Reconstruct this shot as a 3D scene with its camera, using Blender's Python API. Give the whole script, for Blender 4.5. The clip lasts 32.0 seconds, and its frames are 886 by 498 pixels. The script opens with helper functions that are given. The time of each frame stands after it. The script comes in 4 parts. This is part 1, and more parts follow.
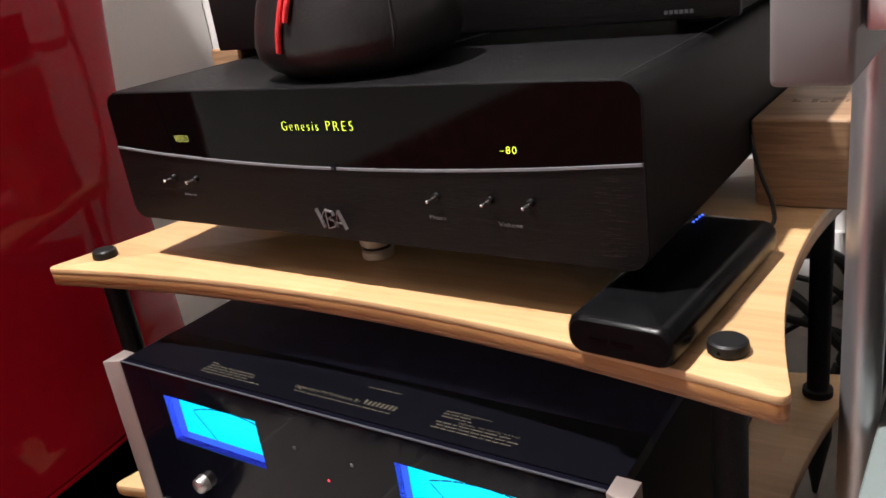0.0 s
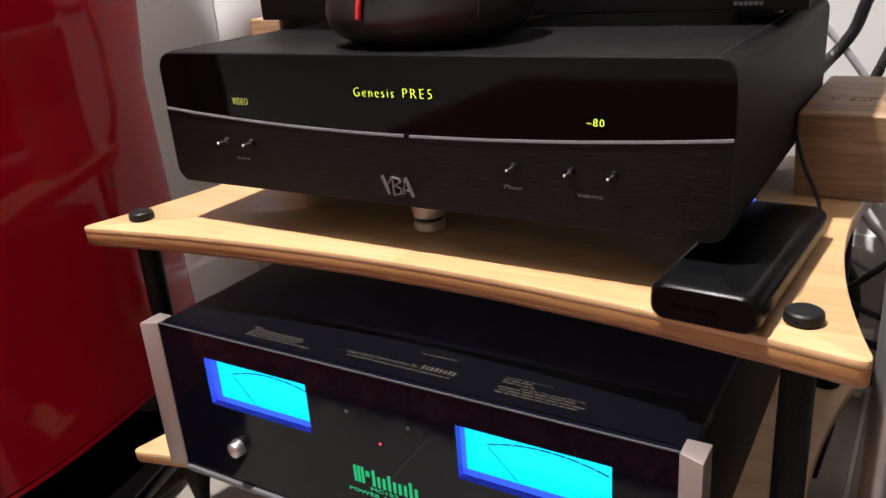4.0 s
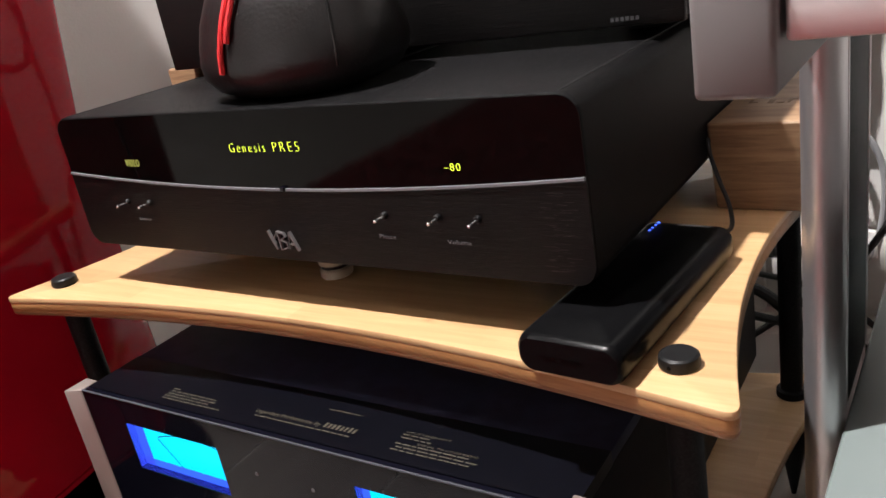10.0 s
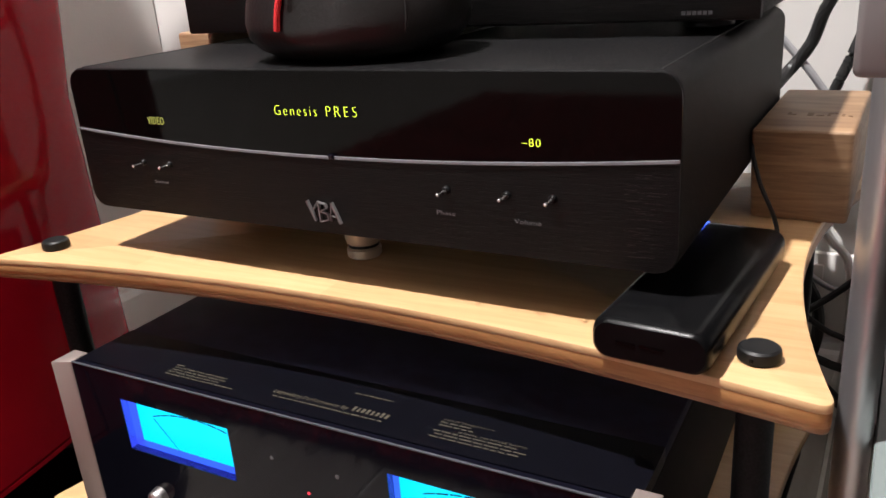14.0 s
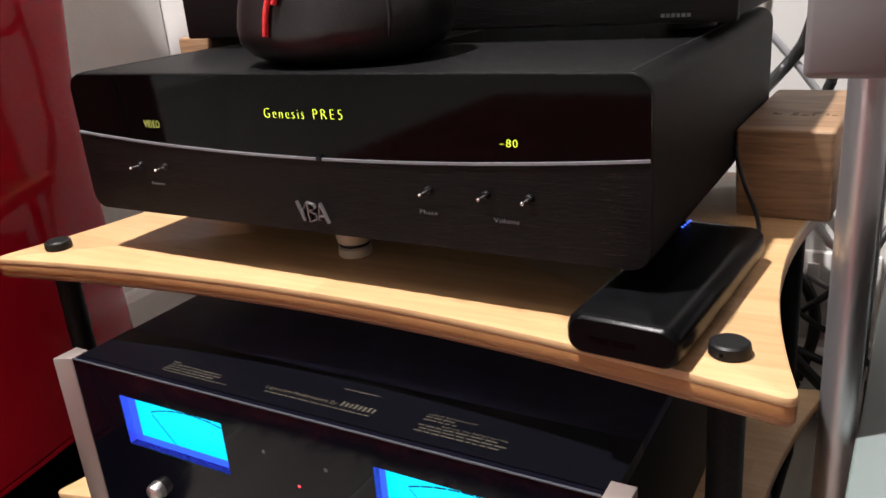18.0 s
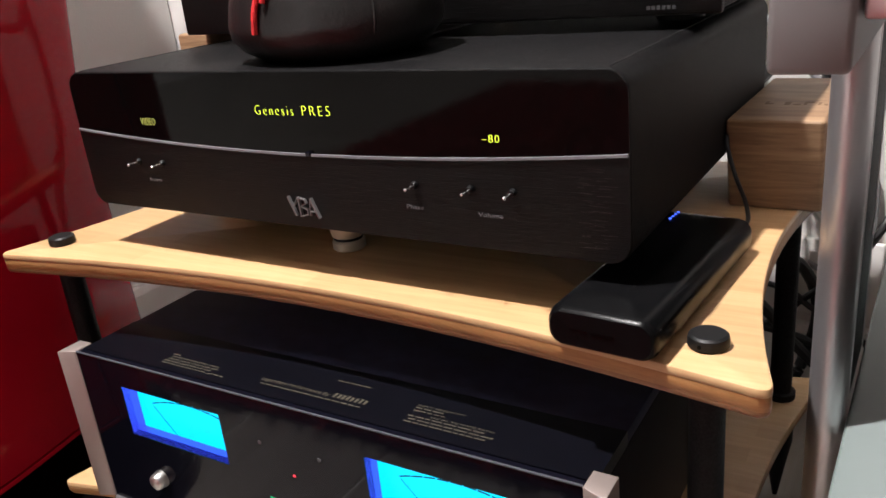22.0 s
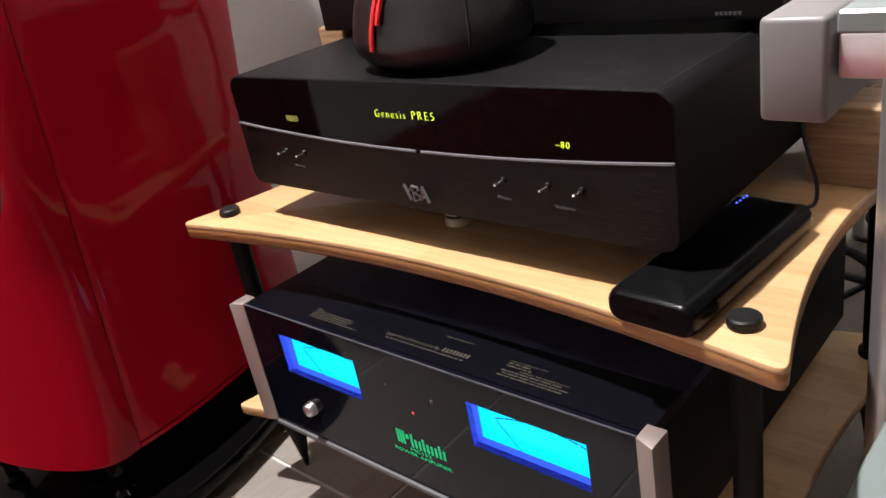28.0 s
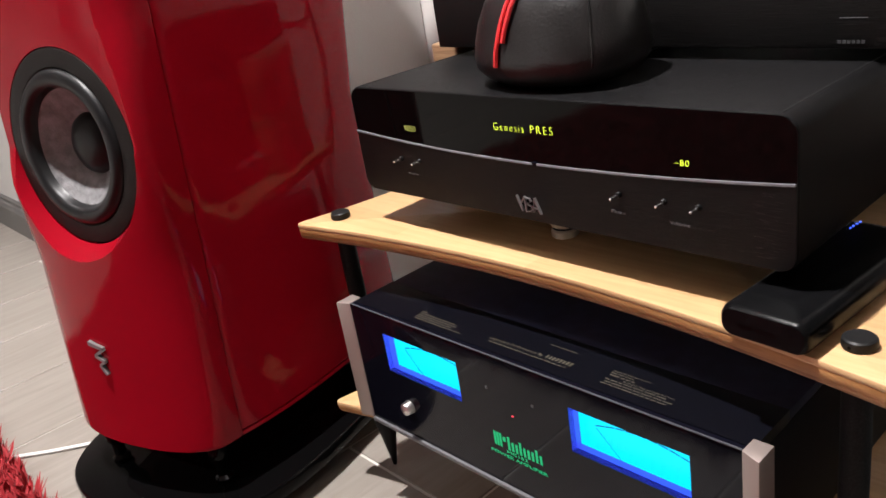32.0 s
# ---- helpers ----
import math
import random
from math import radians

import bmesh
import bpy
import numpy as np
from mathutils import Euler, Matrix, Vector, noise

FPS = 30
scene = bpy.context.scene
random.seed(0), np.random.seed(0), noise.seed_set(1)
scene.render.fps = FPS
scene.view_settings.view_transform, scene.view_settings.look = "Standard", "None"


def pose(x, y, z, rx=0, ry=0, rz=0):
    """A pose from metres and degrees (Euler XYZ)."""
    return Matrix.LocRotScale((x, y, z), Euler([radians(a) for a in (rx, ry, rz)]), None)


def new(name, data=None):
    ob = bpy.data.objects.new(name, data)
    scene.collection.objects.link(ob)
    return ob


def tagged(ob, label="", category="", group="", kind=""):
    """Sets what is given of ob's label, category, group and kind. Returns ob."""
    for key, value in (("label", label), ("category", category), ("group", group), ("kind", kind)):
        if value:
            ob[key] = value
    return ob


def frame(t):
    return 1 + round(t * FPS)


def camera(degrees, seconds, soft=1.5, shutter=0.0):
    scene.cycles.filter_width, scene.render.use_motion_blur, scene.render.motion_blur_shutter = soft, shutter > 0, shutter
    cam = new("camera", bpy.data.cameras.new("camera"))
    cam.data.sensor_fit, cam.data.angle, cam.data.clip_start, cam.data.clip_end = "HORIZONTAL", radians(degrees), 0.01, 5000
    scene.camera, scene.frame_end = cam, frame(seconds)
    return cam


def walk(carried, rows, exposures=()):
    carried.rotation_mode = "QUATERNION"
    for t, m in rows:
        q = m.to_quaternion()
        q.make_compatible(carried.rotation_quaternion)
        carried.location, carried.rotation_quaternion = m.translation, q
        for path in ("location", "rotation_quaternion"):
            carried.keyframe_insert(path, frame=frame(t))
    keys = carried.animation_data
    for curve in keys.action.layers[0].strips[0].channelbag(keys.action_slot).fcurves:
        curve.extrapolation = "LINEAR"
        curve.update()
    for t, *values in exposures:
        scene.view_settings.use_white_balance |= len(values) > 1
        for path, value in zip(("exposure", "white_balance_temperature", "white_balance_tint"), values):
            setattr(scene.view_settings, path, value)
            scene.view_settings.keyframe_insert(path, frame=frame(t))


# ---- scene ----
cam = camera(57.4, 32.0, soft=1.6, shutter=0.2)
PATH = [
    (0.0, 0.3589, -0.3665, 0.5216, 69.10, 7.92, 33.75),
    (0.5, 0.3595, -0.3651, 0.5235, 68.92, 7.75, 33.48),
    (1.0, 0.3496, -0.3710, 0.5215, 68.90, 7.71, 33.53),
    (1.5, 0.3287, -0.3770, 0.5155, 68.62, 7.55, 33.89),
    (2.0, 0.3386, -0.3882, 0.5257, 68.37, 6.91, 34.37),
    (2.5, 0.3251, -0.4153, 0.5235, 68.71, 6.37, 34.42),
    (4.5, 0.3031, -0.4246, 0.5137, 69.29, 3.74, 30.56),
    (5.0, 0.3130, -0.4174, 0.5144, 69.95, 3.57, 31.00),
    (5.5, 0.3181, -0.3925, 0.5043, 69.44, 3.39, 30.84),
    (6.0, 0.3212, -0.3822, 0.5073, 69.25, 3.96, 30.32),
    (6.5, 0.3214, -0.3789, 0.5098, 69.25, 4.35, 30.13),
    (7.0, 0.3175, -0.3810, 0.5072, 69.27, 4.55, 30.04),
    (7.5, 0.3175, -0.3818, 0.5097, 69.22, 4.70, 29.99),
    (8.0, 0.3180, -0.3773, 0.5135, 69.21, 4.92, 29.97),
    (8.5, 0.3158, -0.3739, 0.5118, 69.17, 5.24, 30.09),
    (9.0, 0.3217, -0.3694, 0.5169, 68.98, 6.01, 30.48),
    (9.5, 0.3436, -0.3491, 0.5182, 68.64, 7.41, 32.54),
    (10.0, 0.3749, -0.3429, 0.5238, 69.05, 9.80, 32.62),
    (10.5, 0.3799, -0.3465, 0.5230, 69.49, 10.01, 32.95),
    (11.0, 0.3810, -0.3397, 0.5171, 69.57, 8.47, 32.29),
    (11.5, 0.3769, -0.3412, 0.5179, 69.67, 7.49, 32.11),
    (12.0, 0.3775, -0.3463, 0.5184, 69.67, 6.13, 32.86),
    (12.5, 0.3720, -0.3484, 0.5183, 69.68, 6.16, 33.15),
    (13.0, 0.3634, -0.3668, 0.5243, 69.91, 5.63, 33.76),
    (13.5, 0.3410, -0.3661, 0.5135, 70.02, 4.72, 32.21),
    (14.0, 0.3032, -0.3751, 0.5065, 69.84, 4.11, 29.11),
    (14.5, 0.3126, -0.3776, 0.4987, 69.60, 4.12, 29.07),
    (16.5, 0.3218, -0.3772, 0.5008, 70.28, 2.98, 30.10),
    (17.0, 0.3238, -0.3786, 0.5034, 70.06, 3.51, 29.92),
    (17.5, 0.3278, -0.3759, 0.5061, 70.10, 4.17, 29.96),
    (18.0, 0.3253, -0.3756, 0.5074, 70.02, 4.64, 30.12),
    (18.5, 0.3241, -0.3752, 0.5054, 69.80, 4.92, 30.10),
    (19.0, 0.3236, -0.3724, 0.5088, 69.67, 5.38, 30.01),
    (19.5, 0.3246, -0.3734, 0.5092, 69.64, 5.58, 29.96),
    (20.0, 0.3254, -0.3735, 0.5060, 69.75, 5.13, 29.99),
    (20.5, 0.3282, -0.3715, 0.5042, 69.53, 5.11, 30.05),
    (21.0, 0.3290, -0.3795, 0.5022, 69.18, 4.90, 30.24),
    (21.5, 0.3338, -0.3772, 0.5067, 69.35, 4.87, 30.73),
    (22.0, 0.3441, -0.3699, 0.5116, 69.21, 5.56, 31.21),
    (22.5, 0.3716, -0.3649, 0.5095, 68.47, 6.79, 34.34),
    (23.0, 0.4028, -0.3755, 0.5106, 67.73, 8.12, 35.75),
    (23.5, 0.3985, -0.3967, 0.5078, 68.02, 7.46, 35.84),
    (24.0, 0.3475, -0.4411, 0.5239, 68.67, 3.44, 25.23),
    (24.5, 0.2951, -0.4255, 0.5156, 66.69, 1.78, 21.70),
    (26.5, 0.4331, -0.3503, 0.5634, 61.18, 9.27, 40.07),
    (27.0, 0.4458, -0.3766, 0.5758, 63.36, 10.73, 44.36),
    (27.5, 0.4278, -0.3919, 0.5827, 64.42, 10.67, 41.84),
    (28.0, 0.4248, -0.3982, 0.5756, 65.25, 9.94, 41.29),
    (28.5, 0.4249, -0.4047, 0.5749, 65.35, 9.41, 42.15),
    (29.0, 0.4185, -0.4038, 0.5779, 65.84, 9.03, 42.69),
    (29.5, 0.4102, -0.4117, 0.5806, 66.41, 8.89, 42.71),
    (30.0, 0.4138, -0.4229, 0.5883, 66.99, 9.05, 43.53),
    (30.5, 0.4148, -0.4208, 0.5851, 67.06, 9.52, 44.84),
    (31.0, 0.4247, -0.4209, 0.5815, 67.00, 9.45, 46.17),
    (31.5, 0.4222, -0.4269, 0.5894, 67.22, 9.19, 46.48),
    (32.0, 0.4202, -0.4416, 0.5840, 67.49, 9.03, 46.91),
]

EXPOSE = [(0.0, 0.0), (32.0, 0.0)]
walk(cam, [(t, pose(x, y, z, rx, ry, rz)) for t, x, y, z, rx, ry, rz in PATH], EXPOSE)

# ---- light: a dim evening room, one inferred downlight and four added fill lamps ----
world = bpy.data.worlds.new("evening")
scene.world = world
world.use_nodes = True
world.node_tree.nodes["Background"].inputs[0].default_value = (0.9, 0.75, 0.6, 1)
world.node_tree.nodes["Background"].inputs[1].default_value = 0.05

LAMP = (1.0, 0.955, 0.95)
COOL = (0.965, 0.96, 0.985)


def key_or_fill_lamp(x, y, watts, size=0.05, colour=LAMP):
    """A ceiling lamp, the inferred key or an added fill, just under its glass."""
    data = bpy.data.lights.new("key_or_fill_lamp", "SPOT")
    data.energy, data.color, data.shadow_soft_size = watts, colour, size
    data.spot_size, data.spot_blend = radians(105), 0.8
    ob = new("key_or_fill_lamp", data)
    ob.location = (x, y, 2.36)
    return ob


# the first follows from the shadows; the other four are added, unseen fill
SPOTS = [(-0.31, -0.37, 420), (1.25, -0.05, 11), (-1.6, -0.9, 70), (-1.3, -2.5, 720), (1.0, -2.6, 20)]
for sx, sy, watts in SPOTS:
    key_or_fill_lamp(sx, sy, watts, 0.03 if watts == 420 else 0.05, COOL if sy < -2 else LAMP)


# ---- materials ----
def material(name, colour, rough=0.5, metal=0.0, coat=0.0, emit=None, power=0.0, vary=0.0, scale=40.0,
             bump=0.0, bump_scale=200.0, stretch=(1, 1, 1), rough_vary=0.0, spec=0.5, trans=0.0, ior=1.45, random_tint=0.0):
    m = bpy.data.materials.new(name)
    m.use_nodes = True
    nt = m.node_tree
    b = nt.nodes["Principled BSDF"]
    col = (*colour, 1)
    b.inputs["Base Color"].default_value = col
    b.inputs["Roughness"].default_value = rough
    b.inputs["Metallic"].default_value = metal
    b.inputs["Coat Weight"].default_value = coat
    b.inputs["Coat Roughness"].default_value = 0.04
    b.inputs["Specular IOR Level"].default_value = spec
    b.inputs["Transmission Weight"].default_value = trans
    b.inputs["IOR"].default_value = ior
    if emit:
        b.inputs["Emission Color"].default_value = (*emit, 1)
        b.inputs["Emission Strength"].default_value = power
    if not (vary or bump or rough_vary or random_tint):
        return m
    tc = nt.nodes.new("ShaderNodeTexCoord")
    mp = nt.nodes.new("ShaderNodeMapping")
    mp.inputs["Scale"].default_value = stretch
    nt.links.new(tc.outputs["Object"], mp.inputs["Vector"])
    n1 = nt.nodes.new("ShaderNodeTexNoise")
    n1.inputs["Scale"].default_value, n1.inputs["Detail"].default_value = scale, 6
    nt.links.new(mp.outputs["Vector"], n1.inputs["Vector"])
    n2 = nt.nodes.new("ShaderNodeTexNoise")
    n2.inputs["Scale"].default_value, n2.inputs["Detail"].default_value = bump_scale, 3
    nt.links.new(mp.outputs["Vector"], n2.inputs["Vector"])
    if vary or random_tint:
        hsv = nt.nodes.new("ShaderNodeHueSaturation")
        hsv.inputs["Color"].default_value = col
        r = nt.nodes.new("ShaderNodeMapRange")
        r.inputs["From Min"].default_value, r.inputs["From Max"].default_value = 0.25, 0.75
        r.inputs["To Min"].default_value, r.inputs["To Max"].default_value = 1 - vary, 1 + vary
        nt.links.new(n1.outputs["Fac"], r.inputs["Value"])
        last = r.outputs["Result"]
        if random_tint:
            info = nt.nodes.new("ShaderNodeObjectInfo")
            r2 = nt.nodes.new("ShaderNodeMapRange")
            r2.inputs["To Min"].default_value, r2.inputs["To Max"].default_value = 1 - random_tint, 1 + random_tint
            nt.links.new(info.outputs["Random"], r2.inputs["Value"])
            mul = nt.nodes.new("ShaderNodeMath")
            mul.operation = "MULTIPLY"
            nt.links.new(last, mul.inputs[0])
            nt.links.new(r2.outputs["Result"], mul.inputs[1])
            last = mul.outputs[0]
        nt.links.new(last, hsv.inputs["Value"])
        nt.links.new(hsv.outputs["Color"], b.inputs["Base Color"])
    if rough_vary:
        r3 = nt.nodes.new("ShaderNodeMapRange")
        r3.inputs["To Min"].default_value, r3.inputs["To Max"].default_value = max(0.02, rough - rough_vary), rough + rough_vary
        nt.links.new(n1.outputs["Fac"], r3.inputs["Value"])
        nt.links.new(r3.outputs["Result"], b.inputs["Roughness"])
    if bump:
        bp = nt.nodes.new("ShaderNodeBump")
        bp.inputs["Strength"].default_value, bp.inputs["Distance"].default_value = bump, 0.001
        nt.links.new(n2.outputs["Fac"], bp.inputs["Height"])
        nt.links.new(bp.outputs["Normal"], b.inputs["Normal"])
    return m


def wood(name, dark, light, stretch, scale=30.0, rough=0.4, coat=0.0, strips=None):
    """Long grain along the axis whose stretch is small; strips: width in metres of the glued staves, and the axis across them."""
    m = bpy.data.materials.new(name)
    m.use_nodes = True
    nt = m.node_tree
    b = nt.nodes["Principled BSDF"]
    b.inputs["Roughness"].default_value = rough
    b.inputs["Coat Weight"].default_value = coat
    b.inputs["Coat Roughness"].default_value = 0.25
    tc = nt.nodes.new("ShaderNodeTexCoord")
    mp = nt.nodes.new("ShaderNodeMapping")
    mp.inputs["Scale"].default_value = stretch
    nt.links.new(tc.outputs["Object"], mp.inputs["Vector"])
    n = nt.nodes.new("ShaderNodeTexNoise")
    n.inputs["Scale"].default_value, n.inputs["Detail"].default_value, n.inputs["Roughness"].default_value = scale, 8, 0.62
    n.inputs["Distortion"].default_value = 0.6
    nt.links.new(mp.outputs["Vector"], n.inputs["Vector"])
    ramp = nt.nodes.new("ShaderNodeValToRGB")
    ramp.color_ramp.elements[0].position, ramp.color_ramp.elements[1].position = 0.32, 0.68
    ramp.color_ramp.elements[0].color, ramp.color_ramp.elements[1].color = (*dark, 1), (*light, 1)
    nt.links.new(n.outputs["Fac"], ramp.inputs["Fac"])
    out = ramp.outputs["Color"]
    if strips:
        width, length = strips
        br = nt.nodes.new("ShaderNodeTexBrick")
        br.inputs["Scale"].default_value = 1.0
        br.inputs["Brick Width"].default_value, br.inputs["Row Height"].default_value = length, width
        br.inputs["Mortar Size"].default_value = 0.0
        br.inputs["Color1"].default_value, br.inputs["Color2"].default_value = (0.70, 0.645, 0.57, 1), (1.0, 1.0, 1.0, 1)
        nt.links.new(tc.outputs["Object"], br.inputs["Vector"])
        mix = nt.nodes.new("ShaderNodeMix")
        mix.data_type, mix.blend_type = "RGBA", "MULTIPLY"
        mix.inputs["Factor"].default_value = 0.5
        nt.links.new(out, mix.inputs["A"])
        nt.links.new(br.outputs["Color"], mix.inputs["B"])
        out = mix.outputs["Result"]
    nt.links.new(out, b.inputs["Base Color"])
    bp = nt.nodes.new("ShaderNodeBump")
    bp.inputs["Strength"].default_value, bp.inputs["Distance"].default_value = 0.15, 0.0006
    nt.links.new(n.outputs["Fac"], bp.inputs["Height"])
    nt.links.new(bp.outputs["Normal"], b.inputs["Normal"])
    return m


BAMBOO = wood("bamboo", (0.59, 0.36, 0.172), (0.68, 0.445, 0.230), (2.0, 26, 26), 6, 0.38, 0.15, strips=(0.019, 0.16))
# plies of the shelf edges; shade on the edge is put into their colour
BAMBOODARK = wood("edge_shade_bamboo", (0.31, 0.14, 0.046), (0.47, 0.235, 0.088), (2.0, 26, 30), 8, 0.42, 0.1)
BAMBOOLOW = wood("low_edge_shade_bamboo", (0.20, 0.092, 0.036), (0.32, 0.165, 0.072), (2.0, 26, 30), 8, 0.42, 0.1)
BLOCKWOOD = wood("oak_block", (0.19, 0.105, 0.055), (0.38, 0.24, 0.135), (1.6, 5, 20), 10, 0.5)
BLACKMETAL = material("black_anodised", (0.0110, 0.0108, 0.0118), 0.5, 0.0, spec=0.12, vary=0.8, scale=700, bump=0.35, bump_scale=1500, rough_vary=0.12)
# copy of the anodised black, darkened because lamp light falls on the case
PRECASE = material("lit_textured_case_black", (0.0068, 0.0066, 0.0070), 0.46, 0.0, spec=0.085, vary=1.0, scale=420, bump=0.5, bump_scale=1100, rough_vary=0.2)
BRUSHED = material("black_brushed_front", (0.0037, 0.0035, 0.0036), 0.36, 0.0, spec=0.22, vary=0.35, scale=40, stretch=(1, 40, 40), bump=0.45, bump_scale=60, rough_vary=0.1)
# copy of the brushed black, lightened to brighten the streamer's front
BOXFRONT = material("brightened_brushed_black", (0.0098, 0.0090, 0.0089), 0.4, 0.0, spec=0.18, vary=0.4, scale=40, stretch=(1, 40, 40), bump=0.4, bump_scale=60, rough_vary=0.1)
GLOSSBLACK = material("black_acrylic", (0.0022, 0.0021, 0.0022), 0.05, 0.0, spec=0.12)
# black of the directly lit strip, darkened; its blue imitates the meters' glow
INKBLACK = material("lit_strip_satin_black", (0.0015, 0.0017, 0.0038), 0.36, spec=0.22, vary=0.2, scale=60, bump=0.15, bump_scale=1500)
# the cover's black, lightened because it lies in shade; blue imitates meter glow
SHADEDCOVER = material("shade_lifted_cover_black", (0.030, 0.032, 0.062), 0.5, spec=0.2, vary=0.3, scale=60, bump=0.15, bump_scale=1500)
# black glass whose blue tint stands in for glow around the meters
BLACKGLASS = material("glow_tinted_black_glass", (0.0042, 0.0044, 0.0085), 0.06, 0.0, spec=0.24)
SILVER = material("silver_aluminium", (0.62, 0.60, 0.58), 0.33, 1.0, vary=0.06, scale=30, bump=0.1, bump_scale=600)
SATIN = material("satin_aluminium", (0.205, 0.194, 0.195), 0.45, 0.15, vary=0.03, scale=18, bump=0.02, bump_scale=900)
GLASSLINE = material("glass_edge_line", (0.060, 0.062, 0.075), 0.4, spec=0.3)
# aluminium tinted pinkish brown to take in the red rug's reflection
CAPMETAL = material("rug_tinted_end_cap", (0.37, 0.31, 0.285), 0.45, 0.6, vary=0.04, scale=22, bump=0.03, bump_scale=900)
BEAMPINK = material("brushed_aluminium_beam", (0.70, 0.62, 0.62), 0.38, 0.8, vary=0.05, scale=18, stretch=(0.5, 12, 12), bump=0.08, bump_scale=300)
POLE = material("brushed_pole", (0.66, 0.63, 0.64), 0.38, 0.85, vary=0.08, scale=14, stretch=(8, 8, 0.6), rough_vary=0.06)
EDGEGLINT = material("edge_highlight_grey", (0.019, 0.0185, 0.0185), 0.45, spec=0.3)
LEVERSTEEL = material("bright_steel", (0.85, 0.84, 0.83), 0.24, 0.9)
CHROME = material("chrome", (0.85, 0.85, 0.85), 0.08, 1.0)
DARKPLASTIC = material("black_plastic", (0.006, 0.006, 0.0065), 0.36, spec=0.3, vary=0.2, scale=80, bump=0.25, bump_scale=1800)
PBSHELL = material("powerbank_shell", (0.0036, 0.0036, 0.0040), 0.25, spec=0.12, vary=0.2, scale=50, bump=0.08, bump_scale=1200, rough_vary=0.05)
RUBBER = material("black_rubber", (0.0085, 0.0085, 0.0088), 0.45, spec=0.3, vary=0.15, scale=120)
LEATHER = material("black_leather", (0.0120, 0.0113, 0.0113), 0.34, spec=0.5, vary=0.35, scale=25, bump=0.22, bump_scale=420, rough_vary=0.18)
REDCORD = material("red_cord", (0.72, 0.03, 0.035), 0.55, vary=0.2, scale=200, bump=0.4, bump_scale=900)
REDLACQUER = material("red_lacquer", (0.262, 0.0029, 0.0105), 0.07, spec=0.165, vary=0.04, scale=5)
CONE = material("woofer_cone", (0.19, 0.186, 0.190), 0.5, vary=0.5, scale=90, bump=0.6, bump_scale=500)
SURROUND = material("rubber_surround", (0.0075, 0.0073, 0.0078), 0.38, spec=0.3, vary=0.2, scale=60)
RINGGREY = material("woofer_ring", (0.0095, 0.0080, 0.0072), 0.5, spec=0.2, vary=0.2, scale=80, bump=0.2, bump_scale=900)
WALLPAINT = material("white_wall_paint", (0.70, 0.683, 0.655), 0.75, vary=0.03, scale=3, bump=0.12, bump_scale=260)
# paint of the unseen walls, made paler to bounce more light
GREYPAINT = material("pale_grey_wall_paint", (0.68, 0.665, 0.65), 0.75, vary=0.04, scale=3, bump=0.25, bump_scale=260)
# the back wall's white, darkened to carry shade behind the loudspeaker
CHIMNEYPAINT = material("shaded_white_wall_paint", (0.53, 0.517, 0.497), 0.75, vary=0.04, scale=3, bump=0.25, bump_scale=260)
SKIRT = material("white_gloss_trim", (0.72, 0.70, 0.67), 0.35, vary=0.03, scale=8)
DARKSKIRT = material("dark_grey_trim", (0.10, 0.095, 0.09), 0.4, vary=0.05, scale=8)
CEILING = material("ceiling_paint", (0.8, 0.78, 0.75), 0.85, vary=0.02, scale=2)
TILE = wood("wood_look_tile", (0.215, 0.191, 0.165), (0.28, 0.252, 0.222), (14, 1.3, 14), 4, 0.32)
GROUT = material("pale_grout", (0.62, 0.60, 0.56), 0.8, vary=0.08, scale=60, bump=0.4, bump_scale=500)
RUGRED = material("red_shag", (0.31, 0.012, 0.018), 0.7, vary=0.3, scale=60)
RUGBASE = material("red_rug_backing", (0.10, 0.004, 0.006), 0.9, vary=0.3, scale=90, bump=0.8, bump_scale=300)
FROSTED = material("frosted_glass", (0.21, 0.247, 0.24), 0.22, vary=0.03, scale=6, spec=0.5)
GREYMETAL = material("grey_painted_steel", (0.11, 0.11, 0.115), 0.42, vary=0.08, scale=40, bump=0.2, bump_scale=1600)
PLAYERGREY = material("dark_grey_steel", (0.055, 0.054, 0.054), 0.45, spec=0.35, vary=0.08, scale=40, bump=0.2, bump_scale=1600)
CABLEBLACK = material("black_cable", (0.012, 0.012, 0.012), 0.45, vary=0.2, scale=90)
CABLEGREY = material("grey_cable", (0.33, 0.33, 0.34), 0.5, vary=0.1, scale=90)
CABLEWHITE = material("white_cable", (0.72, 0.71, 0.69), 0.5, vary=0.06, scale=90)
YELLOW = material("display_yellow", (0.05, 0.06, 0.0), 0.5, emit=(0.82, 0.95, 0.06), power=2.0)
PALEYELLOW = material("display_pale_yellow", (0.05, 0.05, 0.02), 0.5, emit=(0.80, 0.78, 0.16), power=0.62)
GREEN = material("display_green", (0.0, 0.05, 0.02), 0.5, emit=(0.01, 0.80, 0.30), power=0.55)
CYAN = material("meter_cyan", (0.0, 0.1, 0.15), 0.5, emit=(0.0, 0.68, 1.0), power=1.4)
# the box walls emit blue themselves, in place of light they reflect
DEEPBLUE = material("meter_wall_glow", (0.0, 0.02, 0.25), 0.25, emit=(0.045, 0.075, 0.95), power=1.15)
METERINK = material("meter_ink", (0.004, 0.006, 0.02), 0.5)
BLUELED = material("blue_led", (0.0, 0.0, 0.2), 0.4, emit=(0.06, 0.14, 1.0), power=3.5)
REDLED = material("red_led", (0.2, 0.0, 0.0), 0.4, emit=(1.0, 0.05, 0.08), power=1.6)
PALEINK = material("pale_print", (0.28, 0.28, 0.29), 0.5)
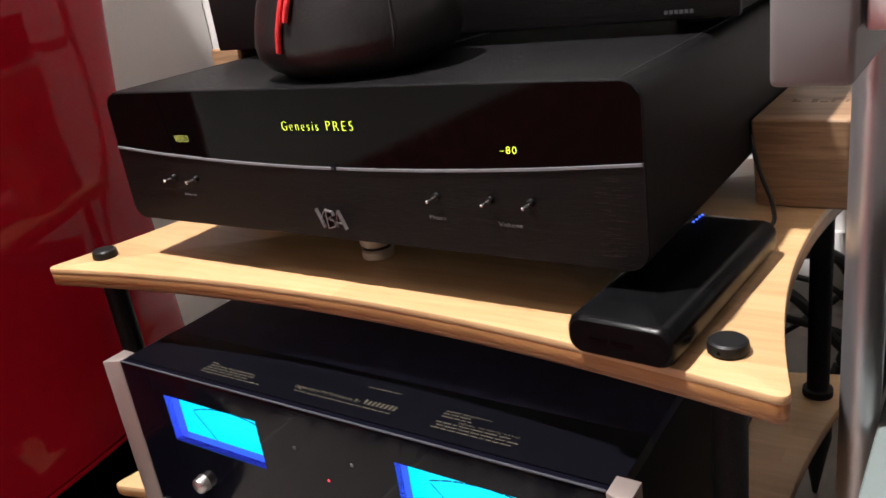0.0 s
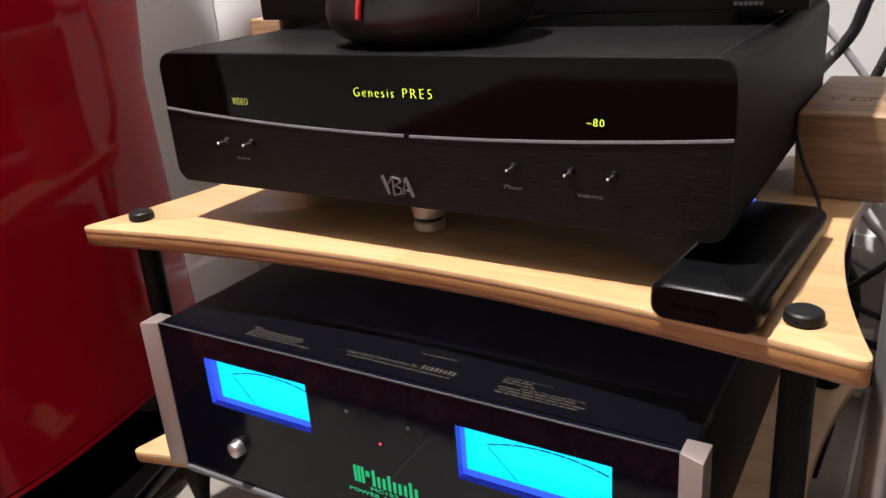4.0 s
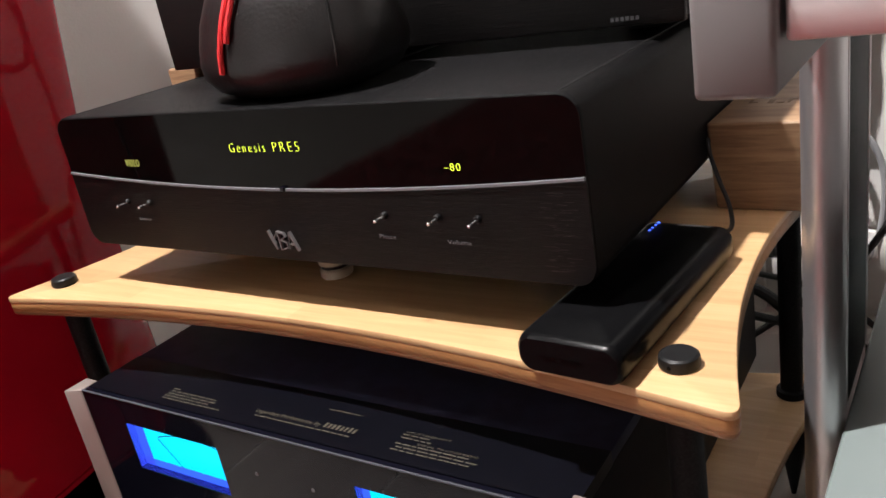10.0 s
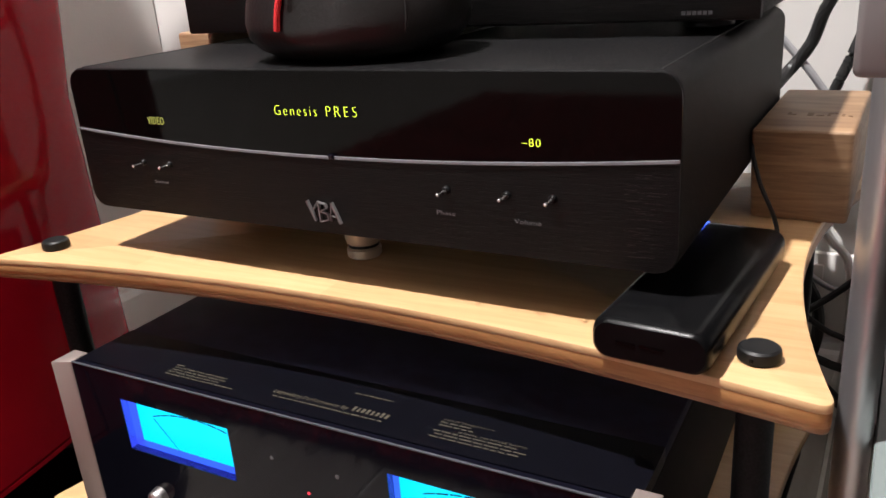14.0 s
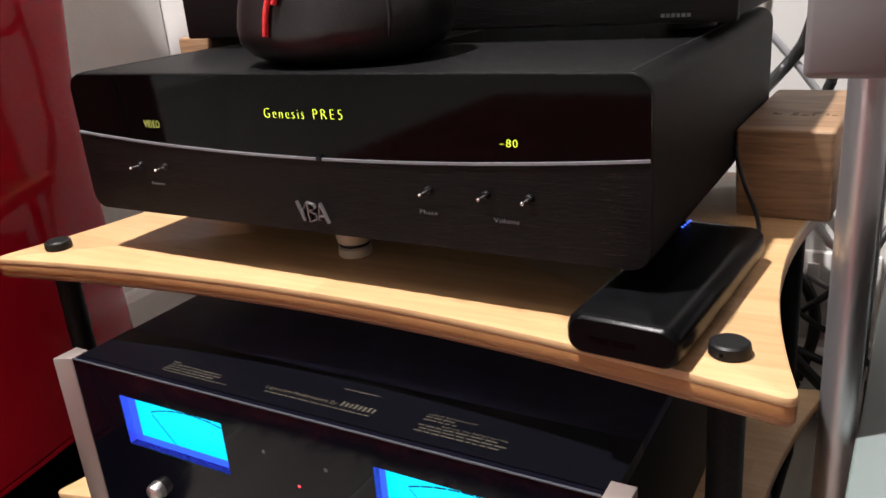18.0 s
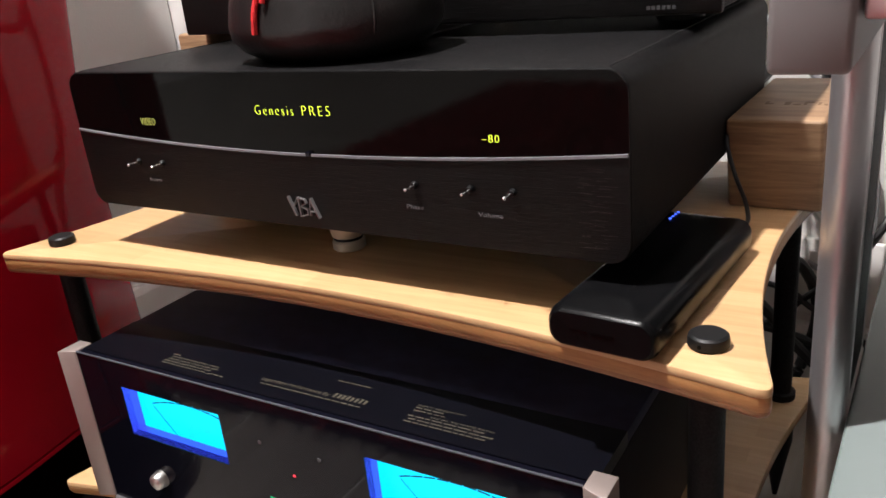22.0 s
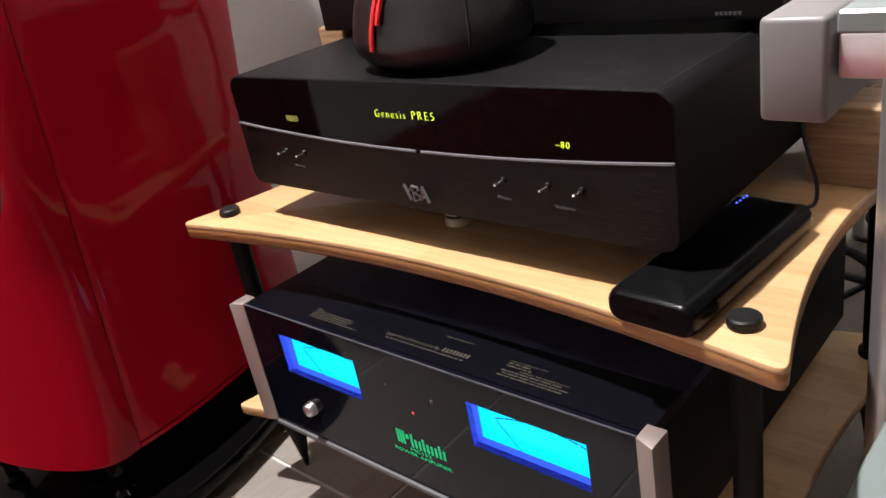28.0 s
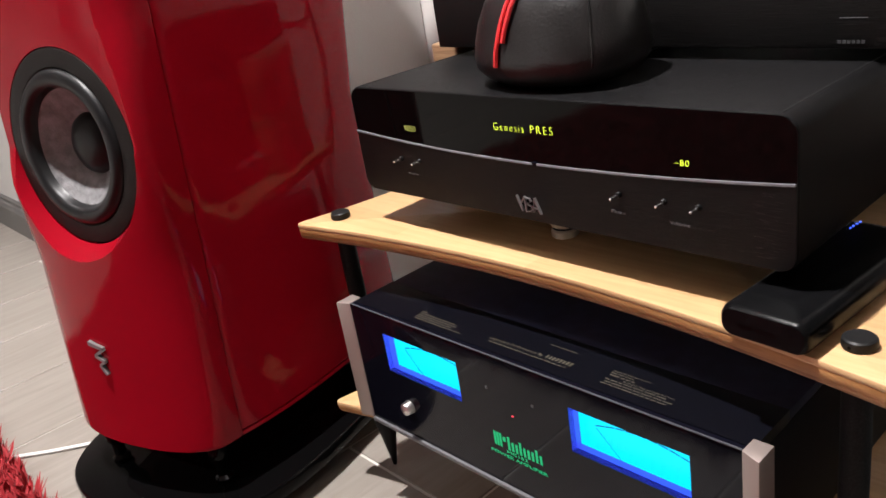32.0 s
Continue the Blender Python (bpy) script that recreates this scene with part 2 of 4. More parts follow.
GREYINK = material("grey_print", (0.12, 0.12, 0.125), 0.5)
# grey of the bars that imitate glints on brushed metal
GLINT = material("brushed_glint", (0.046, 0.045, 0.045), 0.28, 0.7)
DUST = material("dust", (0.052, 0.051, 0.049), 0.9)
DIMINK = material("dim_print", (0.05, 0.05, 0.053), 0.5)
STAMP = material("burnt_stamp", (0.17, 0.10, 0.055), 0.7, vary=0.3, scale=300)
GOLDINK = material("gold_print", (0.062, 0.055, 0.040), 0.5)
LINEGREY = material("brushed_line", (0.215, 0.218, 0.235), 0.42, 0.05)
EMBLEMGREY = material("polished_emblem", (0.21, 0.205, 0.205), 0.3, 0.4, vary=0.08, scale=200)
BRASSFOOT = material("pale_nickel_foot", (0.62, 0.54, 0.44), 0.35, 0.45, vary=0.05, scale=40)
LAMPGLASS = material("lamp_glass", (0.8, 0.8, 0.8), 0.4, emit=LAMP, power=6.0)


# ---- mesh helpers ----
def part(name, bm, mat, parent=None, label="", smooth=True):
    me = bpy.data.meshes.new(name)
    bmesh.ops.recalc_face_normals(bm, faces=bm.faces)
    bm.to_mesh(me)
    bm.free()
    me.materials.append(mat)
    if smooth:
        me.shade_smooth()
        me.set_sharp_from_angle(angle=radians(32))
    ob = new(name, me)
    if parent:
        ob.parent = parent
    if label:
        ob["label"] = label
    return ob


def thing(name, at, label, category, group="", kind=""):
    ob = new(name)
    ob.location = at
    ob.empty_display_size = 0.05
    return tagged(ob, label, category, group, kind)


def box(x0, x1, y0, y1, z0, z1, bevel=0.0, seg=2, bm=None, only=None):
    """A box; bevel rounds all its edges, or those that run along the axis only."""
    fresh = bm is None
    b = bmesh.new()
    bmesh.ops.create_cube(b, size=1.0)
    for v in b.verts:
        v.co = Vector(((x0 + x1) / 2 + v.co.x * (x1 - x0), (y0 + y1) / 2 + v.co.y * (y1 - y0), (z0 + z1) / 2 + v.co.z * (z1 - z0)))
    if bevel:
        edges = b.edges[:]
        if only:
            k = "xyz".index(only)
            edges = [e for e in edges if abs((e.verts[0].co - e.verts[1].co).normalized()[k]) > 0.9]
        bmesh.ops.bevel(b, geom=edges, offset=bevel, segments=seg, affect="EDGES", profile=0.5)
    if fresh:
        return b
    me = bpy.data.meshes.new("tmp")
    b.to_mesh(me)
    b.free()
    bm.from_mesh(me)
    bpy.data.meshes.remove(me)
    return bm


def lathe(profile, seg=32, at=(0, 0, 0), turn=None, bm=None):
    """Turns (radius, height) pairs round the z axis, then places it."""
    bm = bm or bmesh.new()
    rings = []
    m = Matrix.Translation(at) @ (turn.to_4x4() if turn else Matrix.Identity(4))
    for r, h in profile:
        if r < 1e-6:
            rings.append([bm.verts.new(m @ Vector((0, 0, h)))])
        else:
            rings.append([bm.verts.new(m @ Vector((r * math.cos(a), r * math.sin(a), h))) for a in (2 * math.pi * k / seg for k in range(seg))])
    for a, b in zip(rings, rings[1:]):
        for k in range(seg):
            q = [a[k % len(a)], a[(k + 1) % len(a)], b[(k + 1) % len(b)], b[k % len(b)]]
            q = [v for n, v in enumerate(q) if v not in q[:n]]
            if len(q) > 2:
                bm.faces.new(q)
    return bm


def loft(sections, closed=True, caps=True, bm=None):
    """Skins a list of rings of points."""
    bm = bm or bmesh.new()
    rings = [[bm.verts.new(p) for p in ring] for ring in sections]
    n = len(rings[0])
    for a, b in zip(rings, rings[1:]):
        for k in range(n if closed else n - 1):
            bm.faces.new((a[k], a[(k + 1) % n], b[(k + 1) % n], b[k]))
    if caps and closed:
        bm.faces.new(rings[0])
        bm.faces.new(rings[-1])
    return bm


def smooth_path(points, per=8):
    """A Catmull-Rom line through the points."""
    pts = [Vector(p) for p in points]
    pts = [pts[0] * 2 - pts[1], *pts, pts[-1] * 2 - pts[-2]]
    out = []
    for a, b, c, d in zip(pts, pts[1:], pts[2:], pts[3:]):
        for k in range(per):
            t = k / per
            out.append(0.5 * ((2 * b) + (c - a) * t + (2 * a - 5 * b + 4 * c - d) * t * t + (3 * b - a - 3 * c + d) * t ** 3))
    return out + [pts[-2]]


def tube(points, radius, seg=10, per=8, flat=1.0):
    line = smooth_path(points, per)
    side = Vector((0.31, 0.17, 0.93))
    rings = []
    for k, p in enumerate(line):
        d = (line[min(k + 1, len(line) - 1)] - line[max(k - 1, 0)]).normalized()
        u = (side - d * side.dot(d)).normalized()
        v = d.cross(u)
        rings.append([p + radius * (math.cos(a) * u * flat + math.sin(a) * v) for a in (2 * math.pi * j / seg for j in range(seg))])
    return loft(rings)


def slab(outline, z0, z1, chamfer_top=0.002, chamfer_low=0.006):
    """A plate of an outline in plan, with eased top and bottom edges."""
    n = len(outline)
    c = [Vector((x, y, 0)) for x, y in outline]

    def inset(d):
        out = []
        for k in range(n):
            t = (c[(k + 1) % n] - c[k - 1]).normalized()
            out.append(c[k] + Vector((-t.y, t.x, 0)) * d)
        return out

    levels = [(z0, chamfer_low), (z0 + chamfer_low * 0.4, chamfer_low * 0.35), (z0 + chamfer_low, 0.0), (z1 - chamfer_top, 0.0), (z1 - chamfer_top * 0.3, chamfer_top * 0.3), (z1, chamfer_top)]
    b = loft([[(p.x, p.y, z) for p in inset(d)] for z, d in levels], caps=False)
    b.verts.ensure_lookup_table()
    mid = sum((p for p in c), Vector()) / n
    for first, z in ((0, z0), (len(b.verts) - n, z1)):
        hub = b.verts.new((mid.x, mid.y, z))
        b.verts.ensure_lookup_table()
        for k in range(n):
            b.faces.new((b.verts[first + k], b.verts[first + (k + 1) % n], hub))
    return b


def lettering(name, body, at, height, parent, mat, turn=(90, 0, 0), width=None, depth=0.0003, align="LEFT", thin=0.0, space=1.0):
    """Built-in font, as a mesh. at: the left end of the base line."""
    cu = bpy.data.curves.new(name, "FONT")
    cu.body, cu.size, cu.align_x, cu.extrude = body, height / 0.72, align, depth / 2
    cu.offset, cu.space_character = thin, space
    cu.resolution_u = 3
    ob = bpy.data.objects.new(name, cu)
    scene.collection.objects.link(ob)
    bpy.context.view_layer.update()
    me = bpy.data.meshes.new_from_object(ob.evaluated_get(bpy.context.evaluated_depsgraph_get()))
    bpy.data.objects.remove(ob)
    xs = [v.co.x for v in me.vertices]
    k = width / (max(xs) - min(xs)) if width else 1.0
    me.transform(pose(*at, *turn) @ Matrix.Diagonal((k, 1, 1, 1)) @ Matrix.Translation((-min(xs) if align == "LEFT" else 0, 0, 0)))
    me.name = name
    me.materials.append(mat)
    ob = new(name, me)
    ob.parent = parent
    return ob


def bars(name, spans, mat, parent, plane="y", at=0.0, thick=0.0004, slant=0.0):
    """Plain printed bars: (a0, a1, b0, b1) in the plane's own two axes."""
    bm = bmesh.new()
    for a0, a1, b0, b1 in spans:
        s = slant * (b1 - b0)
        if plane == "y":
            ring = [(a0, b0), (a1, b0), (a1 + s, b1), (a0 + s, b1)]
            loft([[(a, at, b) for a, b in ring], [(a, at - thick, b) for a, b in ring]], bm=bm)
        else:
            ring = [(a0, b0), (a1, b0), (a1, b1), (a0, b1)]
            loft([[(a, b, at) for a, b in ring], [(a, b, at + thick) for a, b in ring]], bm=bm)
    return part(name, bm, mat, parent, smooth=False)


def rounded_rect(x0, x1, z0, z1, r, seg=5):
    pts = []
    for cx, cz, a0 in ((x1 - r, z1 - r, 0), (x0 + r, z1 - r, 90), (x0 + r, z0 + r, 180), (x1 - r, z0 + r, 270)):
        for k in range(seg + 1):
            a = radians(a0 + 90 * k / seg)
            pts.append((cx + r * math.cos(a), cz + r * math.sin(a)))
    return pts


# ---- the room ----
def structure(name, bm, mat, label, smooth=False):
    return tagged(part(name, bm, mat, smooth=smooth), label, name.split("_")[0], kind="structure")


ROOM_X0, ROOM_X1, ROOM_Y0, ROOM_Y1, ROOM_Z = -3.0, 2.2, -3.6, 0.50, 2.4
floor = structure("floor", box(ROOM_X0 - 0.1, ROOM_X1 + 0.1, ROOM_Y0 - 0.1, ROOM_Y1 + 0.1, -0.06, -0.002), GROUT, "floor of wood-look plank tiles with pale grout")
structure("ceiling", box(ROOM_X0 - 0.1, ROOM_X1 + 0.1, ROOM_Y0 - 0.1, ROOM_Y1 + 0.1, ROOM_Z, ROOM_Z + 0.1), CEILING, "plain white painted ceiling of the room")
structure("wall_north", box(ROOM_X0, ROOM_X1, ROOM_Y1, ROOM_Y1 + 0.1, 0, ROOM_Z), WALLPAINT, "white painted back wall behind the rack")
structure("wall_south", box(ROOM_X0, ROOM_X1, ROOM_Y0 - 0.1, ROOM_Y0, 0, ROOM_Z), GREYPAINT, "plain painted wall of the room")
structure("wall_east", box(ROOM_X1, ROOM_X1 + 0.1, ROOM_Y0, ROOM_Y1, 0, ROOM_Z), GREYPAINT, "plain painted side wall of the room")
structure("wall_west", box(ROOM_X0 - 0.1, ROOM_X0, ROOM_Y0, ROOM_Y1, 0, ROOM_Z), GREYPAINT, "plain painted far side wall")
structure("wall_chimney", box(ROOM_X0, -0.672, 0.03, ROOM_Y1, 0, ROOM_Z, 0.004, 1), CHIMNEYPAINT, "white wall projection behind the loudspeaker, shade put into its paint")


def skirting_profile():
    return [(0, 0), (0.014, 0), (0.014, 0.062), (0.010, 0.072), (0.006, 0.076), (0.006, 0.084), (0, 0.088)]


bm = loft([[(-0.672 + d, y, h) for d, h in skirting_profile()] for y in (0.012, ROOM_Y1)])
structure("baseboard_side", bm, SKIRT, "white painted moulded skirting board")
bm = loft([[(x, 0.03 - d * 1.2, h) for d, h in skirting_profile()] for x in (ROOM_X0, -0.673)])
structure("baseboard_front", bm, DARKSKIRT, "dark grey skirting board along the wall")
bm = loft([[(x, ROOM_Y1 - d, h) for d, h in skirting_profile()] for x in (-0.657, ROOM_X1)])
structure("baseboard_back", bm, SKIRT, "white painted skirting board behind the rack")

# fittings over the lamps, all unseen; those of the fill lamps are added
for sx, sy, watts in SPOTS:
    dl = thing("downlight", (sx, sy, 2.4), "unseen round white ceiling downlight, placed to light the room", "ceiling light", "ceiling downlights")
    part("rim", lathe([(0.030, -0.002), (0.045, -0.006), (0.048, 0.0)], 24), SKIRT, dl)
    part("lens", lathe([(0.0, -0.001), (0.029, -0.001)], 24), LAMPGLASS, dl)


# ---- the hi-fi rack ----
def shelf_outline(x, y0, y1, dip_x, dip_y, r=0.012):
    """Plan of a shelf with pointed corners and hollowed sides, counter-clockwise."""
    def edge(a, b, dip, n=22):
        a, b = Vector(a), Vector(b)
        t = (b - a).normalized()
        inward = Vector((-t.y, t.x))
        return [a + (b - a) * u + inward * dip * (1 - (2 * u - 1) ** 2) for u in (k / n for k in range(1, n))]

    corners = [(-x, y0), (x, y0), (x, y1), (-x, y1)]
    pts = []
    for k, c in enumerate(corners):
        prev, nxt = corners[k - 1], corners[(k + 1) % 4]
        dip_a, dip_b = (dip_x, dip_y) if k % 2 == 0 else (dip_y, dip_x)
        c = Vector(c)
        # round tip
        ea = edge(prev, c, dip_a)[-1]
        eb = edge(c, nxt, dip_b)[0]
        da, db = (c - ea).normalized(), (eb - c).normalized()
        p0, p1 = c - da * r, c + db * r
        for j in range(7):
            u = j / 6
            pts.append((1 - u) ** 2 * p0 + 2 * u * (1 - u) * c + u * u * p1)
        pts += edge(c, nxt, dip_b)
    return [(p.x, p.y) for p in pts]


TOP_Z, LOW_Z = 0.3140, 0.1065
POSTS = [(-0.2555, -0.011), (0.2555, -0.011), (0.2475, 0.299), (-0.2475, 0.299)]
rack = thing("hifi_rack", (0, 0, 0), "two-tier hi-fi rack with bamboo shelves and black posts", "rack")
top_shelf = part("shelf", slab(shelf_outline(0.293, -0.046, 0.335, 0.0305, 0.0292), TOP_Z - 0.0046, TOP_Z, 0.0014, 0.00005), BAMBOO, rack, "golden bamboo shelf with hollowed edges")
part("middle_layer", slab(shelf_outline(0.2928, -0.0458, 0.3348, 0.0305, 0.0292), TOP_Z - 0.0122, TOP_Z - 0.0046, 0.00005, 0.00005), BAMBOODARK, top_shelf, "bamboo ply, darkened for the shade on the edge")
part("under_layer", slab(shelf_outline(0.2927, -0.0457, 0.3347, 0.0305, 0.0292), TOP_Z - 0.0168, TOP_Z - 0.0122, 0.00005, 0.0030), BAMBOOLOW, top_shelf, "bottom bamboo ply with an eased edge, browned for its shade")
low_shelf = part("shelf", slab(shelf_outline(0.281, -0.058, 0.345, 0.026, 0.040), LOW_Z - 0.006, LOW_Z, 0.002, 0.00005), BAMBOO, rack, "lower bamboo shelf with hollowed edges")
part("under_layer", slab(shelf_outline(0.2809, -0.0579, 0.3449, 0.026, 0.040), LOW_Z - 0.015, LOW_Z - 0.006, 0.00005, 0.006), BAMBOODARK, low_shelf, "bamboo ply, darkened for the shade on the edge")
for px, py in POSTS:
    part("post", lathe([(0.0, LOW_Z), (0.0125, LOW_Z), (0.0125, LOW_Z + 0.006), (0.0092, LOW_Z + 0.007), (0.0092, TOP_Z - 0.021), (0.0125, TOP_Z - 0.020), (0.0125, TOP_Z - 0.0160)], 24, (px, py, 0)), BLACKMETAL, rack)
    part("top_knob", lathe([(0.0, TOP_Z + 0.0070), (0.0085, TOP_Z + 0.0070), (0.0098, TOP_Z + 0.0060), (0.0102, TOP_Z + 0.004), (0.0102, TOP_Z + 0.001), (0.0094, TOP_Z)], 28, (px, py, 0)), RUBBER, rack, "black turned screw cap")
    hole = Matrix.Rotation(radians(-12), 3, "Z") @ Matrix.Rotation(radians(90), 3, "X")
    part("set_screw", lathe([(0.0, 0.0004), (0.0009, 0.0004), (0.0011, 0.0)], 10, (px - 0.0021, py - 0.0100, TOP_Z + 0.0032), hole), GLOSSBLACK, rack)
    part("spike_foot", lathe([(0.0, 0.0), (0.0022, 0.001), (0.0085, 0.04), (0.0125, 0.062), (0.0125, LOW_Z - 0.0145)], 20, (px, py, 0)), BLACKMETAL, rack, "black tapered spike foot")


rack.rotation_euler = (0, 0, radians(0.8))

# ---- preamplifier ----
PX, PZ0, PZ1, PYB = 0.2145, 0.3475, 0.4487, 0.325


def line_z(x):
    """Height of the bright line across the front, which sags in the middle."""
    return 0.4064 - 0.0094 * (1 - (x / 0.214) ** 2)


pre = thing("preamplifier", (0, 0.15, TOP_Z), "black hi-fi preamplifier with glossy display panel, switched on", "amplifier")


def own(ob, parent):
    """Keeps world coordinates under a thing that stands elsewhere."""
    ob.matrix_parent_inverse = Matrix.Translation(-parent.location)
    return ob


def ppart(name, bm, mat, label="", smooth=True, parent=None):
    return own(part(name, bm, mat, parent or pre, label, smooth), parent or pre)


ppart("case", box(-PX, PX, 0.0026, PYB, PZ0, PZ1, 0.0113, 6, only="y"), PRECASE, "matt black sheet-metal case")
rim = [[(x, y, z) for x, z in rounded_rect(-PX + d, PX - d, PZ0 + d, PZ1 - d, 0.0113 - d, 6)] for y, d in ((0.0005, 0.0030), (0.0002, 0.0012), (0.0006, 0.0005), (0.0014, 0.0001), (0.0026, 0.0))]
# grey strips stand in for the highlight along the rounded top edges
for side in (-1, 1):
    ex = side * (PX - 0.0108)
    ppart("edge_highlight_strip", box(ex - 0.0005, ex + 0.0005, 0.004, PYB - 0.002, PZ1 - 0.0006, PZ1 + 0.0004, 0.0002, 1), EDGEGLINT, "thin grey strip standing in for the top edge's highlight")
ppart("front_rim", loft(rim), PRECASE, "softly rounded rim of the front")
# front: matt brushed lower part and glossy upper part, split along the sagging line
N = 40


def half_front(upper, y_front, y_back):
    xs = [-PX + 2 * PX * k / N for k in range(N + 1)]

    def limit(x, top):
        r = 0.0115
        d = max(0.0, abs(x) - (PX - r))
        e = r - math.sqrt(max(0.0, r * r - d * d))
        return PZ1 - 0.0010 - e if top else PZ0 + 0.0010 + e

    b = bmesh.new()
    rows = []
    xs = sorted(set(xs + [s * (PX - 0.0115 * (1 - math.sin(radians(a)))) for s in (-1, 1) for a in range(0, 91, 15)]))
    for x in xs:
        lo, hi = (line_z(x) + 0.0007, limit(x, True)) if upper else (limit(x, False), line_z(x) - 0.0008)
        rows.append([b.verts.new(p) for p in ((x, y_front, lo), (x, y_front, hi), (x, y_back, hi), (x, y_back, lo))])
    for p, q in zip(rows, rows[1:]):
        for k in range(4):
            b.faces.new((p[k], q[k], q[(k + 1) % 4], p[(k + 1) % 4]))
    b.faces.new(rows[0])
    b.faces.new(rows[-1])
    return b


ppart("display_panel", half_front(True, -0.0005, 0.0003), GLOSSBLACK, "glossy black acrylic display panel", smooth=False)
ppart("front_plate", half_front(False, -0.001, 0.0003), BRUSHED, "brushed black lower front plate", smooth=False)
bm = bmesh.new()
xs = [-PX + 0.0005 + (2 * PX - 0.001) * k / 48 for k in range(49)]
loft([[(x, -0.0018, line_z(x) - 0.0008), (x, -0.0018, line_z(x) + 0.0007), (x, 0.0002, line_z(x) + 0.0007), (x, 0.0002, line_z(x) - 0.0008)] for x in xs], bm=bm)
ppart("trim_line", bm, LINEGREY, "thin silver line sagging across the front", smooth=False)
ppart("sensor", box(0.0085, 0.0125, -0.0030, 0.0, line_z(0.01) - 0.0012, line_z(0.01) + 0.0022, 0.0006, 1), BLACKGLASS)
for body, x, z, h, w, mat in (("VIDEO", -0.1420, 0.4116, 0.0054, 0.0150, PALEYELLOW), ("Genesis", -0.0292, 0.4212, 0.0066, 0.0318, YELLOW), ("PRE5", 0.0098, 0.4214, 0.0066, 0.0216, YELLOW),
                              ("\u201380", 0.1333, 0.4098, 0.0045, 0.0105, YELLOW)):
    own(lettering("display_text", body, (x, -0.0007, z), h, pre, mat, width=w, thin={0.0066: -0.00026, 0.0054: -0.00010, 0.0045: -0.00013}[h], space=1.35 if h > 0.006 else 1.18), pre)["label"] = "yellow lit display characters"
for body, x, z, h, w in (("Source", -0.1460, 0.3704, 0.0022, 0.0130), ("Phase", 0.0797, 0.3682, 0.0026, 0.0118), ("Volume", 0.1275, 0.3674, 0.0026, 0.0155)):
    own(lettering("printed_text", body, (x, -0.0012, z), h, pre, GREYINK, width=w), pre)
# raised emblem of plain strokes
bm = bmesh.new()
for a, b, w in (((-0.0122, 0.3690), (-0.0066, 0.3562), 0.0015), ((-0.0038, 0.3690), (-0.0078, 0.3632), 0.0009), ((-0.0034, 0.3688), (-0.0026, 0.3558), 0.0013),
                ((-0.0030, 0.3682), (0.0014, 0.3676), 0.0009), ((0.0015, 0.3676), (0.0026, 0.3652), 0.0009), ((0.0026, 0.3652), (-0.0024, 0.3630), 0.0009),
                ((-0.0024, 0.3630), (0.0030, 0.3612), 0.0009), ((0.0032, 0.3610), (0.0036, 0.3580), 0.0010), ((0.0034, 0.3578), (-0.0022, 0.3562), 0.0009),
                ((0.0066, 0.3690), (0.0122, 0.3560), 0.0017), ((0.0064, 0.3676), (0.0052, 0.3572), 0.0008), ((0.0056, 0.3606), (0.0094, 0.3600), 0.0008)):
    a, b = Vector((a[0], 0, a[1])), Vector((b[0], 0, b[1]))
    t = (b - a).normalized()
    s = Vector((t.z, 0, -t.x)) * w * 0.37
    ppart("emblem_stroke", loft([[p + Vector((0, y, 0)) for p in (a - s, a + s, b + s, b - s)] for y in (-0.001, -0.0032)]), EMBLEMGREY, "raised silver stroke of the emblem", smooth=False)
# glints of the brushed front near its right end, painted as thin bars
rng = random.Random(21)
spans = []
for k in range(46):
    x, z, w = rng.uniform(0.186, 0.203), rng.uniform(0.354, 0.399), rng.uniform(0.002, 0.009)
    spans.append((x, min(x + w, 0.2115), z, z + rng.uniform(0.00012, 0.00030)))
tagged(own(bars("painted_glints", spans, GLINT, pre, "y", -0.001, 0.00005), pre), "fine horizontal bars painted as glints on the brushed front", kind="stuff")


def lever_rod(x, z):
    """A thin tapered lever that ends in a small ball."""
    prof = [(0.0, -0.001), (0.0006, -0.001), (0.0005, 0.0050), (0.0006, 0.0058)]
    prof += [(0.0011 * math.sin(radians(a)), 0.0070 - 0.0011 * math.cos(radians(a))) for a in range(40, 181, 20)]
    way = Vector((-0.06, -1.0, -0.06)).normalized().to_track_quat("Z", "Y").to_matrix()
    return lathe(prof, 12, (x, -0.0036, z), way)


for x, z in ((-0.1530, 0.3845), (-0.1278, 0.3845), (0.0870, 0.3830), (0.1240, 0.3830), (0.1500, 0.3830)):
    sw = ppart("toggle_switch", lathe([(0.0, -0.0008), (0.0023, -0.0008), (0.0023, -0.0024), (0.0016, -0.0036), (0.0, -0.0036)], 16, (x, 0, z), Matrix.Rotation(radians(90), 3, "X").to_4x4().to_3x3() @ Matrix.Scale(-1, 3, (0, 0, 1)).to_3x3()), DARKPLASTIC)
    lever = part("lever", lever_rod(x, z), LEVERSTEEL, sw, "small chrome lever")
    lever.matrix_parent_inverse = Matrix.Identity(4)
